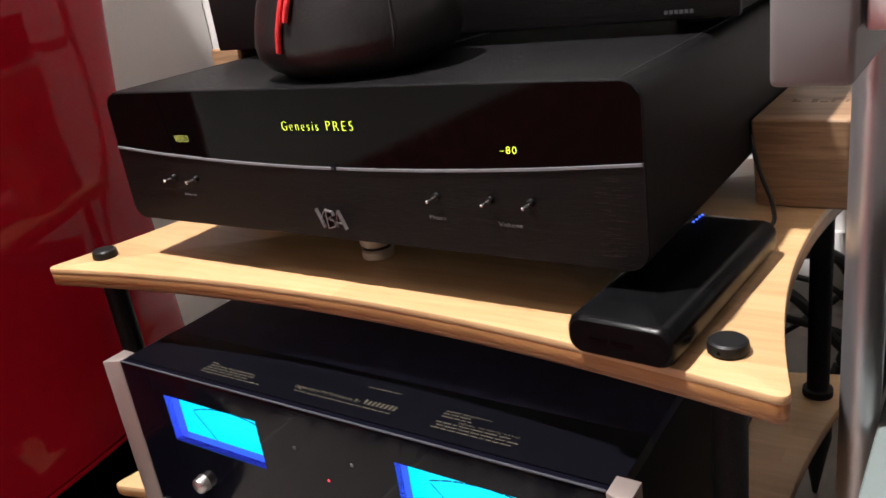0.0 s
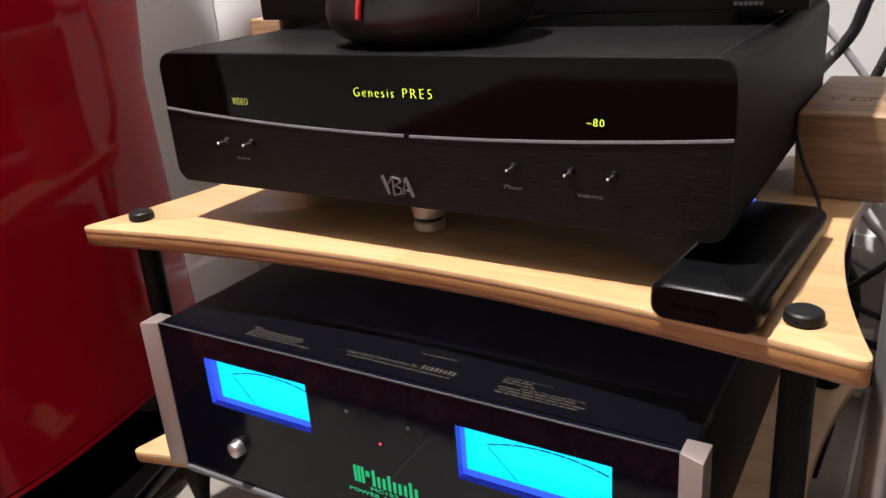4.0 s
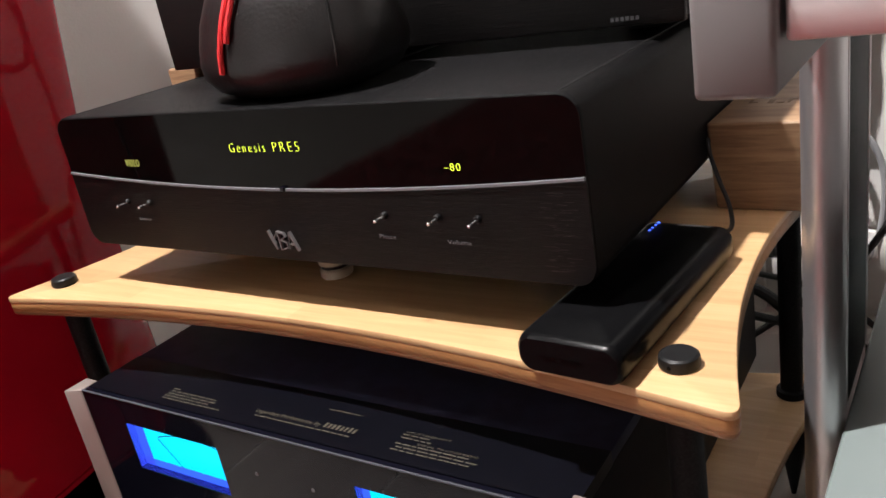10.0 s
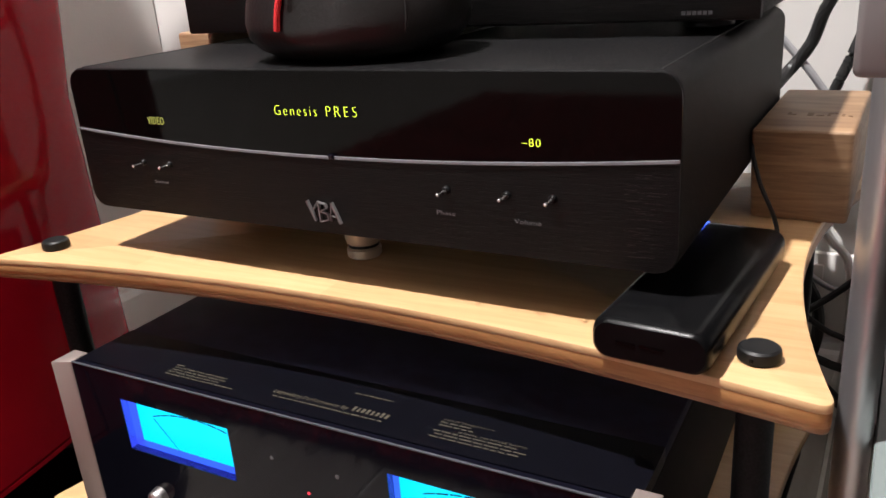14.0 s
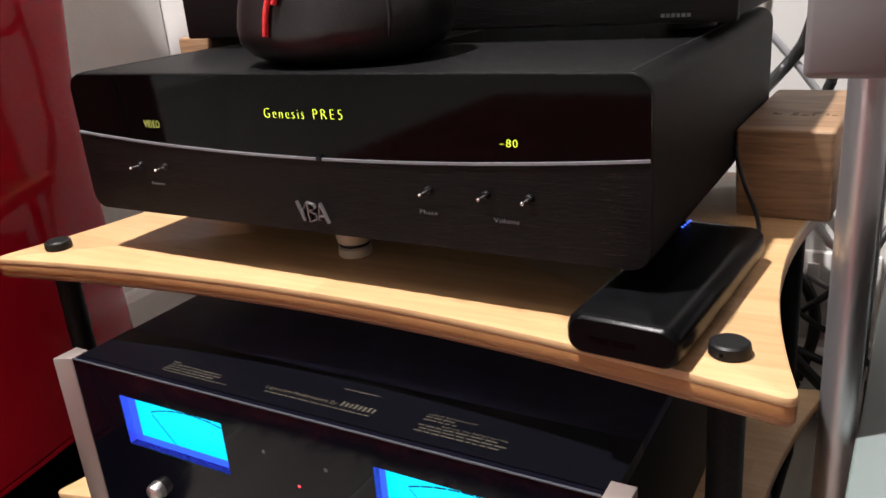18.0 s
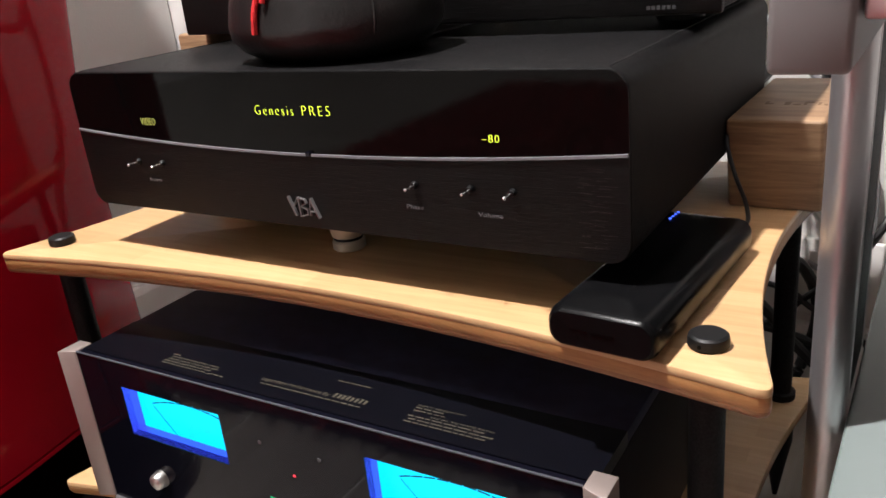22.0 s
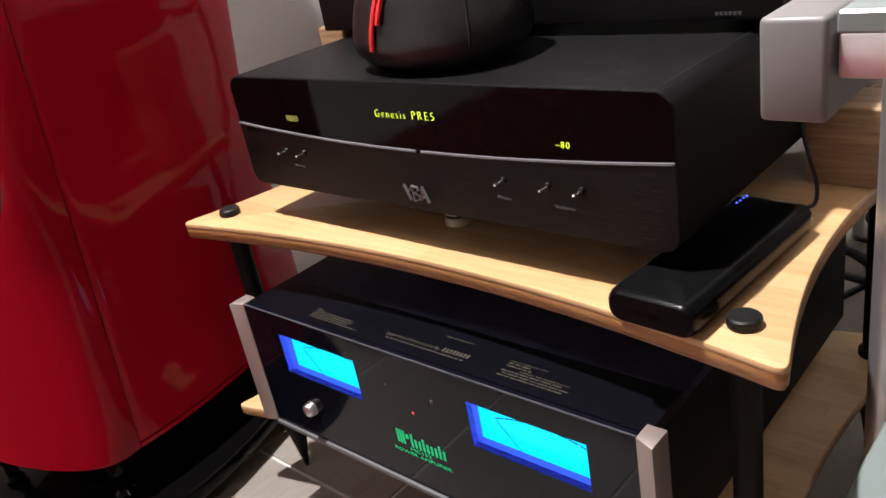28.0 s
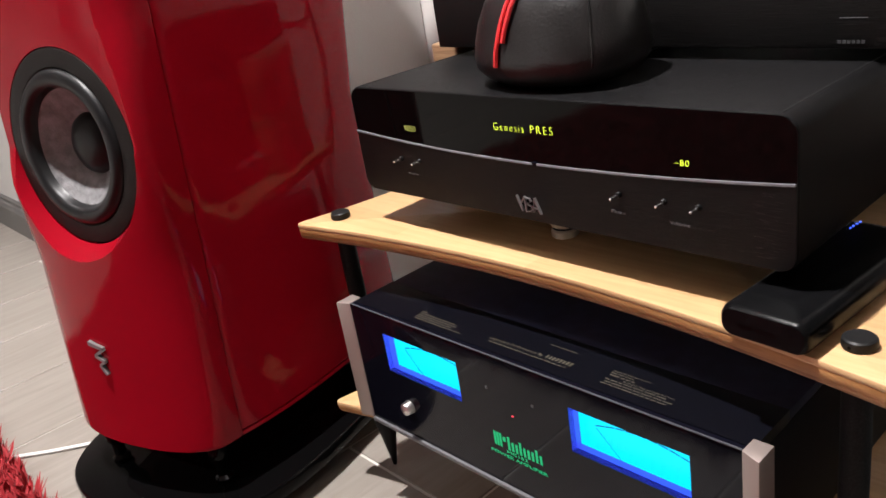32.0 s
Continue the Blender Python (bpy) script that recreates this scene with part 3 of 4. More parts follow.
for x, y in ((-0.0115, 0.0505), (-0.15, 0.29), (0.15, 0.29)):
    ppart("foot", lathe([(0.0, PZ0 + 0.0005), (0.0128, PZ0 + 0.0005), (0.0126, TOP_Z + 0.0150), (0.0116, TOP_Z + 0.0105), (0.0100, TOP_Z + 0.0092), (0.0098, TOP_Z + 0.0078), (0.0112, TOP_Z + 0.0070), (0.0119, TOP_Z + 0.0060), (0.0119, TOP_Z + 0.0012), (0.0108, TOP_Z)], 32, (x, y, 0)), BRASSFOOT, "turned pale metal foot with a groove")
    # black band added to deepen the dark of the groove
    ppart("groove_dark_band", lathe([(0.0098, TOP_Z + 0.0074), (0.0107, TOP_Z + 0.0076), (0.0109, TOP_Z + 0.0085), (0.0107, TOP_Z + 0.0094), (0.0098, TOP_Z + 0.0096)], 28, (x, y, 0)), RUBBER, "black band that darkens the groove")

rng = random.Random(33)
spans = []
for k in range(420):
    x, y, r = rng.uniform(-0.205, 0.207), rng.uniform(0.004, 0.128), rng.choice((0.00012, 0.00015, 0.0002, 0.0002, 0.0004))
    if (x + 0.005) ** 2 / 0.076 ** 2 + (y - 0.060) ** 2 / 0.06 ** 2 > 1:
        spans.append((x - r, x + r * rng.uniform(0.8, 2.0), y - r, y + r))
tagged(own(bars("dust", spans, DUST, pre, "z", PZ1, 0.00006), pre), "pale specks of dust", kind="stuff")

# ---- power amplifier ----
AY, AZ0, AZ1, AX = -0.060, 0.1165, 0.2487, 0.2080
amp = thing("power_amplifier", (0, 0.13, LOW_Z), "black glass-fronted power amplifier with two blue meters, switched on", "amplifier")


def apart(name, bm, mat, label="", smooth=True, parent=None):
    return own(part(name, bm, mat, parent or amp, label, smooth), amp)


apart("chassis", box(-0.197, 0.213, AY + 0.016, 0.33, AZ0 + 0.004, AZ1 - 0.010, 0.003, 2), BLACKMETAL, "black steel chassis")
strip = loft([[(x, y, z) for x, y in ((-0.2008, AY + 0.0065), (0.2076, AY + 0.0065), (0.2076, AY + 0.0149), (0.2128, AY + 0.0149), (0.2128, -0.0045), (-0.2008, -0.0045))] for z in (AZ1 - 0.010, AZ1 - 0.0008)])
apart("top_strip", strip, INKBLACK, "black printed top strip", smooth=False)
apart("top_cover", box(-0.2008, 0.2128, -0.0042, 0.328, AZ1 - 0.0099, AZ1 - 0.0010, 0.0010, 2), SHADEDCOVER, "black top cover, colour raised and blued for shade and glow")
METERS = [(-0.1565, -0.0555), (0.0670, 0.1705)]
MZ0, MZ1 = 0.1862, 0.2272
# glass front with two openings
b = bmesh.new()
gx = [-0.2010, METERS[0][0], METERS[0][1], METERS[1][0], METERS[1][1], AX]
gz = [AZ0, MZ0, MZ1, AZ1 - 0.0012]
for i in range(5):
    for j in range(3):
        if j == 1 and i in (1, 3):
            continue
        box(gx[i], gx[i + 1], AY, AY + 0.006, gz[j], gz[j + 1], bm=b)
bmesh.ops.remove_doubles(b, verts=b.verts, dist=1e-5)
inner = [f for f in b.faces if sum(1 for g in b.faces if g is not f and (g.calc_center_median() - f.calc_center_median()).length < 1e-5)]
bmesh.ops.delete(b, geom=inner, context="FACES")
apart("glass_front", b, BLACKGLASS, "glossy black glass front panel", smooth=False)
apart("top_edge", box(-0.2010, AX, AY - 0.0004, AY + 0.0012, AZ1 - 0.0011, AZ1 + 0.0001, 0.0003, 1), GLASSLINE, "thin bright edge of the glass")
apart("bottom_rail", box(-0.2010, AX, AY - 0.003, AY + 0.004, AZ0 - 0.0045, AZ0, 0.0012, 2), GREYMETAL, "thin grey lower rail")
for n, (x0, x1) in enumerate(METERS):
    d = 0.0120
    b = bmesh.new()
    e = 0.0012
    box(x0 - e, x0, AY + 0.0005, AY + d, MZ0 - e, MZ1 + e, bm=b)
    box(x1, x1 + e, AY + 0.0005, AY + d, MZ0 - e, MZ1 + e, bm=b)
    box(x0, x1, AY + 0.0005, AY + d, MZ0 - e, MZ0, bm=b)
    box(x0, x1, AY + 0.0005, AY + d, MZ1, MZ1 + e, bm=b)
    meter = apart("meter", b, DEEPBLUE, "deep blue meter box, its walls glowing for the meter's light", smooth=False)
    face = own(part("dial", box(x0 - e, x1 + e, AY + d, AY + d + 0.002, MZ0 - e, MZ1 + e), CYAN, meter, "bright cyan lit dial", False), amp)
    face.matrix_parent_inverse = Matrix.Identity(4)
    w = x1 - x0
    b = bmesh.new()
    for k in range(9):
        u0, u1 = 0.15 + 0.80 * k / 9 + 0.005, 0.15 + 0.80 * (k + 1) / 9 - 0.007
        pts = [(x0 + w * u, MZ1 - 0.0108 - 0.0070 * ((u - 0.56) / 0.41) ** 2) for u in (u0, (u0 + u1) / 2, u1)]
        loft([[(x, AY + d - 0.0003, z - 0.0004), (x, AY + d - 0.0003, z + 0.0004), (x, AY + d, z + 0.0004), (x, AY + d, z - 0.0004)] for x, z in pts], bm=b)
    part("scale", b, METERINK, meter, smooth=False)
    b = bmesh.new()
    a, c = (x0 + w * 0.37, MZ0 + 0.001), (x0 + w * 0.17, MZ0 + 0.0225)
    loft([[(a[0] - 0.00012, AY + d - 0.001, a[1]), (a[0] + 0.00012, AY + d - 0.001, a[1]), (a[0], AY + d - 0.0014, a[1])], [(c[0] - 0.00006, AY + d - 0.001, c[1]), (c[0] + 0.00006, AY + d - 0.001, c[1]), (c[0], AY + d - 0.0014, c[1])]], bm=b)
    part("needle", b, METERINK, meter, smooth=False)
for x_out, x_in in ((-0.2155, -0.2012), (0.2222, 0.2082)):
    plan = [(x_out, AY - 0.0062), (x_in, AY - 0.0007), (x_in, AY + 0.0145), (x_out, AY + 0.0145)]
    bm = loft([[(x, y, z) for x, y in plan] for z in (AZ0 - 0.001, AZ1 - 0.0003)])
    bmesh.ops.bevel(bm, geom=bm.edges[:], offset=0.0006, segments=2, affect="EDGES", profile=0.5)
    apart("end_cap", bm, CAPMETAL, "pale satin aluminium end cap with a slanted front")
FACING = Matrix.Rotation(radians(90), 3, "X")
for x, z in ((-0.1350, 0.1520), (0.1490, 0.1500)):
    apart("knob", lathe([(0.0, 0.0088), (0.0035, 0.0085), (0.0058, 0.0074), (0.0066, 0.0060), (0.0067, 0.0030), (0.0072, 0.0010), (0.0072, 0.0)], 32, (x, AY, z), FACING), SILVER, "polished metal control knob")
apart("power_led", lathe([(0.0, 0.0008), (0.0009, 0.0005), (0.0011, 0.0)], 12, (0.0060, AY, 0.1952), FACING), REDLED)
for x, z in ((-0.0205, 0.2144), (0.0303, 0.2143)):
    apart("screw", lathe([(0.0, 0.0004), (0.0014, 0.0003), (0.0016, 0.0)], 12, (x, AY, z), FACING), GREYMETAL)
# lit emblem of plain upright strokes
strokes = [(-0.0205, -0.0182, 0.1572, 0.1708), (-0.0172, -0.0149, 0.1572, 0.1708), (-0.0139, -0.0116, 0.1572, 0.1708), (-0.0100, -0.0068, 0.1640, 0.1684), (-0.0046, -0.0022, 0.1570, 0.1706)]
strokes += [(-0.0002 + 0.00446 * k, 0.0021 + 0.00446 * k, 0.1572, 0.1700 if k in (2, 6) else 0.1662) for k in range(8)]
for a0, a1, z0, z1 in strokes:
    apart("emblem_stroke", box(a0, a1, AY - 0.0004, AY + 0.0002, z0, z1), GREEN, "green lit stroke of the emblem", smooth=False)
own(lettering("lit_text", "MC152", (-0.0068, AY - 0.0003, 0.1529), 0.0030, amp, GREEN, width=0.0235), amp)
own(lettering("lit_text", "POWER AMPLIFIER", (-0.0262, AY - 0.0003, 0.1478), 0.0032, amp, GREEN, width=0.0640), amp)
TZ = AZ1 - 0.0006
own(lettering("printed_text", "Legendary Performance By", (-0.0310, -0.0385, TZ), 0.0038, amp, GOLDINK, (0, 0, 0), width=0.0580, depth=0.0002), amp)
own(bars("printed_emblem", [(0.0300 + 0.0034 * k, 0.0320 + 0.0034 * k, -0.0385, -0.0340 + 0.0006 * (k % 3 == 0)) for k in range(8)], GOLDINK, amp, "z", TZ, 0.0002), amp)
spans = []
rng = random.Random(4)
for x0, x1, y, n in ((-0.0290, 0.0550, -0.0415, 1), (-0.1220, -0.0560, -0.0335, 5), (0.0870, 0.1470, -0.0250, 7), (0.0200, 0.0490, -0.0195, 1)):
    for k in range(n):
        x, end = x0 + rng.uniform(0, 0.003), x1 - (rng.uniform(0.0, 0.02) if n > 1 else 0) - (0.026 if n == 7 and k < 3 else 0)
        if n == 5 and k == 0:
            end = x0 + 0.008
        if n == 7 and k in (0, 3):
            continue
        while x < end:
            w = rng.uniform(0.003, 0.009)
            spans.append((x, min(x + w, end), y - 0.0030 * k - 0.0010, y - 0.0030 * k))
            x += w + 0.0012
tagged(own(bars("small_print", spans, GOLDINK, amp, "z", TZ, 0.0002), amp), "rows of small gold print", kind="stuff")
own(lettering("printed_text", "INPUT SENSITIVITY", (0.0880, -0.0264, TZ), 0.0016, amp, GOLDINK, (0, 0, 0), width=0.0330, depth=0.0002), amp)
own(lettering("printed_text", "SIGNAL TO NOISE RATIO", (0.1020, -0.0354, TZ), 0.0016, amp, GOLDINK, (0, 0, 0), width=0.0430, depth=0.0002), amp)
for x in (-0.17, 0.18):
    for y in (-0.02, 0.28):
        apart("foot", lathe([(0.0, LOW_Z), (0.012, LOW_Z), (0.013, LOW_Z + 0.002), (0.013, AZ0 + 0.005)], 20, (x, y, 0)), RUBBER)

amp.location = (-0.0034, 0.1324, LOW_Z)
amp.rotation_euler = (0, 0, radians(0.6))

# ---- streamer on top ----
st = thing("music_streamer", (0, 0.25, PZ1), "black metal music streamer box standing over the preamplifier", "hi-fi box")
SZ = 0.4590
own(part("case", box(-0.2215, 0.2255, 0.133, 0.352, SZ, SZ + 0.058, 0.0025, 2), BLACKMETAL, st, "black sheet-metal case"), st)
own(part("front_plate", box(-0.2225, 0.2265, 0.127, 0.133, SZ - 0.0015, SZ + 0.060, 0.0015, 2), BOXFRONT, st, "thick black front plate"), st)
own(bars("emblem", [(0.1820 + 0.0031 * k, 0.1842 + 0.0031 * k, 0.4612, 0.4634) for k in range(6)], DIMINK, st, "y", 0.127), st)
own(bars("slot_light", [(0.183, 0.201, 0.4780, 0.4785)], GREYINK, st, "y", 0.127), st)
for x, y in ((-0.10, 0.19), (0.185, 0.19), (0.185, 0.31), (-0.10, 0.31)):
    own(part("foot", lathe([(0.0, PZ1 - 0.0012), (0.014, PZ1 - 0.0012), (0.016, PZ1 + 0.001), (0.016, SZ)], 24, (x, y, 0)), RUBBER, st), st)

# ---- wooden blocks ----
def wood_block(x0, x1, y0, y1, z0, z1, label, rz=0.0, undercut=0.0):
    bm = box(-(x1 - x0) / 2, (x1 - x0) / 2, -(y1 - y0) / 2, (y1 - y0) / 2, 0, z1 - z0)
    for v in bm.verts:
        if v.co.z < 0.001 and v.co.y < 0:
            v.co.y += undercut
    bmesh.ops.bevel(bm, geom=bm.edges[:], offset=0.003, segments=3, affect="EDGES", profile=0.5)
    ob = part("wooden_block", bm, BLOCKWOOD)
    ob.location = ((x0 + x1) / 2, (y0 + y1) / 2, z0)
    ob.rotation_euler = (0, 0, radians(rz))
    return tagged(ob, label, "wood block", "wooden blocks")


oak = wood_block(0.2160, 0.2785, 0.1905, 0.345, TOP_Z, 0.3805, "oiled oak block with stamped marks on its top", -0.8, 0.014)
for marks in ([(-0.016, -0.010, -0.026, -0.024), (-0.016, -0.014, -0.024, -0.018)], [(-0.003, 0.001, -0.028, -0.018), (0.003, 0.008, -0.028, -0.025), (0.010, 0.012, -0.027, -0.017), (0.010, 0.016, -0.019, -0.017)], [(0.019, 0.021, -0.027, -0.019), (0.023, 0.026, -0.027, -0.024)]):
    bars("stamped_mark", marks, STAMP, oak, "z", 0.3805 - TOP_Z - 0.0001, 0.0003)
wood_block(-0.258, -0.2170, 0.146, 0.300, TOP_Z, 0.385, "oak block resting on the bamboo shelf")
wood_block(-0.258, -0.2170, 0.146, 0.300, 0.385, SZ - 0.002, "oak block stacked on another block under the streamer")

# ---- power bank ----
bank = thing("power_bank", (0.21, 0.05, TOP_Z), "glossy black power bank with blue charge lights", "power bank")
bm = bmesh.new()
sections = []
PBW, PBL, PBH = 0.0585, 0.158, 0.0225
for s, k in ((0.0, 0.80), (0.0015, 0.92), (0.005, 1.0), (PBL - 0.006, 1.0), (PBL - 0.0015, 0.95), (PBL, 0.85)):
    inset = (1 - k) * 0.012
    prof = rounded_rect(-PBW / 2 + inset, PBW / 2 - inset, inset, PBH - inset, 0.0086 - inset * 0.5, 6)
    sections.append([(x, s, z) for x, z in prof])
loft(sections, bm=bm)
part("shell", bm, PBSHELL, bank, "glossy black plastic shell")
for k in range(4):
    part("charge_light", lathe([(0.0, 0.0006), (0.0007, 0.0004), (0.0009, 0.0)], 10, (-0.0172 + 0.0001 * k, 0.1415 + 0.0046 * k, PBH - 0.0002)), BLUELED, bank, "small blue light")
bars("printed_mark", [(-0.016, -0.006, 0.0105, 0.0120), (-0.004, 0.008, 0.0105, 0.0120)], GLOSSBLACK, bank, "y", 0.0)
bank.location = (0.2100, -0.036, TOP_Z)
bank.rotation_euler = (0, 0, radians(-4.0))

# ---- leather case ----
case = thing("leather_case", (-0.005, 0.060, PZ1), "rounded black leather zip case with a red pull cord", "case")
bm = bmesh.new()
secs = []
for h, kx, ky, dy in ((0.0, 0.55, 0.55, 0.0), (0.002, 0.72, 0.72, 0.0), (0.007, 0.88, 0.88, 0.0), (0.015, 0.97, 0.97, 0.0), (0.024, 1.0, 1.0, 0.001), (0.036, 0.985, 0.98, 0.002),
                      (0.050, 0.94, 0.94, 0.004), (0.065, 0.87, 0.86, 0.007), (0.078, 0.76, 0.74, 0.010), (0.088, 0.58, 0.56, 0.012), (0.094, 0.32, 0.30, 0.013), (0.096, 0.08, 0.08, 0.013)):
    ring = []
    for k in range(96):
        a = 2 * math.pi * k / 96
        cx, cy = math.cos(a), math.sin(a)
        e = 2 / 2.35
        x = 0.073 * kx * math.copysign(abs(cx) ** e, cx)
        y = 0.056 * ky * math.copysign(abs(cy) ** e, cy) + dy
        w = 0.0013 * noise.noise(Vector((x * 30, y * 30, h * 30))) + 0.0005 * noise.noise(Vector((x * 110, y * 110, h * 60 + 3)))
        ring.append((x + w, y + w, h + (w if h > 0.004 else 0)))
    secs.append(ring)
loft(secs, bm=bm)
part("body", bm, LEATHER, case, "soft black leather body")


def case_point(a, h):
    """A point on the case's side at height h."""
    hs = [0.0, 0.007, 0.024, 0.050, 0.065, 0.078, 0.094]
    ks = [0.55, 0.88, 1.0, 0.94, 0.87, 0.76, 0.32]
    ds = [0, 0, 0.001, 0.004, 0.007, 0.010, 0.013]
    k, d = np.interp(h, hs, ks), np.interp(h, hs, ds)
    cx, cy = math.cos(a), math.sin(a)
    e = 2 / 2.35
    return Vector((0.073 * k * math.copysign(abs(cx) ** e, cx), 0.056 * k * math.copysign(abs(cy) ** e, cy) + d, h))


for a in (radians(-38), radians(142)):
    part("seam", tube([case_point(a, h) * 1.004 for h in (0.003, 0.012, 0.025, 0.045, 0.06, 0.076, 0.09)], 0.0009, 6, 5), LEATHER, case, "raised stitched seam")


def cord(a0, a1, low, out):
    """A strand of the pull cord, lying on the front of the case from its top down to a height."""
    hs = [0.090 + (low - 0.090) * k / 6 for k in range(7)]
    return [case_point(radians(a0 + (a1 - a0) * k / 6), h) + Vector((0, -out, 0)) for k, h in enumerate(hs)]


part("pull_cord", tube(cord(-94.5, -101.5, 0.021, 0.0026), 0.0019, 8, 6), REDCORD, case, "red woven pull cord")
part("pull_cord", tube(cord(-90.0, -95.5, 0.039, 0.0028), 0.0019, 8, 6), REDCORD, case, "red woven pull cord")

# ---- loudspeaker ----
SPK_Z, SPK_TOP = 0.100, 1.175
YAW = 0.3238
AX_R, AX_B = Vector((math.cos(YAW), math.sin(YAW), 0)), Vector((-math.sin(YAW), math.cos(YAW), 0))
SPK_O = Vector((-0.4162, -0.2431, 0))
PLAN = [(0.0, 0.0), (0.008, 0.0001), (0.016, 0.0004), (0.024, 0.0008), (0.032, 0.0013), (0.040, 0.0019), (0.048, 0.0028), (0.056, 0.0040), (0.064, 0.0055), (0.072, 0.0073), (0.080, 0.0093), (0.088, 0.0120),
        (0.095, 0.0148), (0.101, 0.0178), (0.107, 0.0222), (0.112, 0.0275), (0.1155, 0.034), (0.1180, 0.043), (0.1198, 0.0510)]
# how far the side panel swells out behind the seam at the foot of the cabinet
BULGE = [(0.0535, 0.0), (0.062, 0.0032), (0.070, 0.0060), (0.082, 0.0097), (0.095, 0.0130), (0.107, 0.0159), (0.120, 0.0185), (0.132, 0.0207), (0.145, 0.0227), (0.157, 0.0245), (0.170, 0.0262), (0.182, 0.0277), (0.195, 0.0290),
         (0.207, 0.0299), (0.220, 0.0304), (0.235, 0.0306), (0.250, 0.0305), (0.265, 0.0302), (0.280, 0.0296), (0.292, 0.0289), (0.303, 0.0280), (0.311, 0.0271), (0.3165, 0.0260), (0.3200, 0.0243), (0.3225, 0.0220), (0.3245, 0.0185), (0.3255, 0.0140), (0.3275, 0.000), (0.332, -0.035), (0.338, -0.085)]


def widen(z):
    return 1.0 - 0.074 * min(z - SPK_Z, 0.55) - 0.08 * max(0.0, z - SPK_Z - 0.55)


def lean(z):
    return 0.0952 * min(z - SPK_Z, 0.55)


# the woofer faces a little up and sits in a bevelled recess of the shell
WTILT, WYAW = radians(5.0), radians(15.0)
wn = Vector((math.sin(WYAW) * math.cos(WTILT), -math.cos(WYAW) * math.cos(WTILT), math.sin(WTILT)))
wc = Vector((-0.4314, -0.1978, 0.4274))


# beside the woofer the shell stands fuller, level with the ring
FULL = [(0.062, 0.0), (0.075, 0.0015), (0.088, 0.0046), (0.095, 0.0070), (0.102, 0.0092), (0.107, 0.0104), (0.112, 0.0100), (0.1155, 0.0080), (0.118, 0.0040), (0.1198, 0.0)]


def spk_point(r, s, z, grow=1.0):
    near = max(0.0, 1.0 - ((z - 0.425) / 0.13) ** 2)
    s -= near ** 1.5 * float(np.interp(abs(r), [a for a, _ in FULL], [b for _, b in FULL]))
    return SPK_O + AX_R * (r * widen(z) * grow) + AX_B * (s + lean(z)) + Vector((0, 0, z))


def swell(z):
    """The side panels flatten towards the top."""
    return max(0.55, 1.0 - 1.5 * max(0.0, z - SPK_Z))


def rear_ring(z, out=0.0):
    back = -0.075 * max(0.0, 0.40 - z) - 0.11 * max(0.0, min(z, 0.56) - 0.40) - 0.003
    half = [(0.1198 * widen(z) + swell(z) * g + out, s - back * min(1.0, max(0.0, (s - 0.14) / 0.16))) for s, g in BULGE]
    half = [(half[0][0] - 0.0040, 0.0520), (half[0][0] - 0.0010, 0.0523)] + half
    return [SPK_O + AX_R * r + AX_B * (s + lean(z)) + Vector((0, 0, z)) for r, s in half + [(-r, s) for r, s in reversed(half)]]


speaker = thing("loudspeaker", (-0.48, -0.06, 0.0), "tall glossy red floorstanding loudspeaker on a black base", "loudspeaker")
spk_levels = [SPK_Z, SPK_Z + 0.0015, SPK_Z + 0.004] + [0.15, 0.2, 0.25, 0.3] + [0.31 + 0.006 * k for k in range(42)] + [0.57, 0.65, 0.75, 0.85, 0.95, 1.05, 1.12, SPK_TOP]


def grow_at(z):
    return 0.985 if z == SPK_Z else 0.996 if z < SPK_Z + 0.002 else 1.0


full_front = [(-r, s) for r, s in reversed(PLAN[1:])] + PLAN
fill = full_front + [(0.1188, 0.0516), (0.1155, 0.0519), (-0.1155, 0.0519), (-0.1188, 0.0516)]
side_levels = [SPK_Z + 0.0068, SPK_Z + 0.0074] + [z for z in spk_levels if z > SPK_Z + 0.01]
own(part("rear_cabinet", loft([rear_ring(z, -0.0008 if k == 0 else 0.0) for k, z in enumerate(side_levels)]), REDLACQUER, speaker, "glossy dark red lacquered cabinet with curved sides"), speaker)
own(part("plinth_lip", loft([rear_ring(SPK_Z + h, d) for h, d in ((0.0, -0.0012), (0.0010, 0.0), (0.0048, 0.0), (0.0056, -0.0006), (0.0058, -0.0030))]), REDLACQUER, speaker, "thin red lip under the side panels"), speaker)
own(part("core", loft([rear_ring(z, -0.0030) for z in (SPK_Z + 0.004, SPK_Z + 0.010)]), GLOSSBLACK, speaker), speaker)
wturn = wn.to_track_quat("Z", "Y").to_matrix()
front_shell = own(part("front_shell", loft([[spk_point(r, s, z, grow_at(z)) for r, s in fill] for z in spk_levels]), REDLACQUER, speaker, "glossy red lacquered front shell with a bevelled recess"), speaker)
WR = 0.1005
rings = []
for h, flare in ((-0.028, 0.0), (0.0, 0.0), (0.060, 0.050)):
    ring = []
    for k in range(96):
        a = 2 * math.pi * k / 96
        r = WR + flare * min(1.0, max(0.02, 0.15 - math.sin(a) * 1.3))
        ring.append(wc + wturn @ Vector((r * math.cos(a), r * math.sin(a), h)))
    rings.append(ring)
cutters = [part("cutter", loft(rings), REDLACQUER)]
# above the driver the shell is planed flat, level with the ring
flat = box(-0.35, 0.35, 0.0, 0.80, -0.0010, 0.10)
for v in flat.verts:
    if v.co.y < 0.01 and v.co.z > 0.05:
        v.co.y = -0.33
flat.transform(Matrix.Translation(wc) @ wturn.to_4x4())
cutters.append(part("cutter", flat, REDLACQUER))
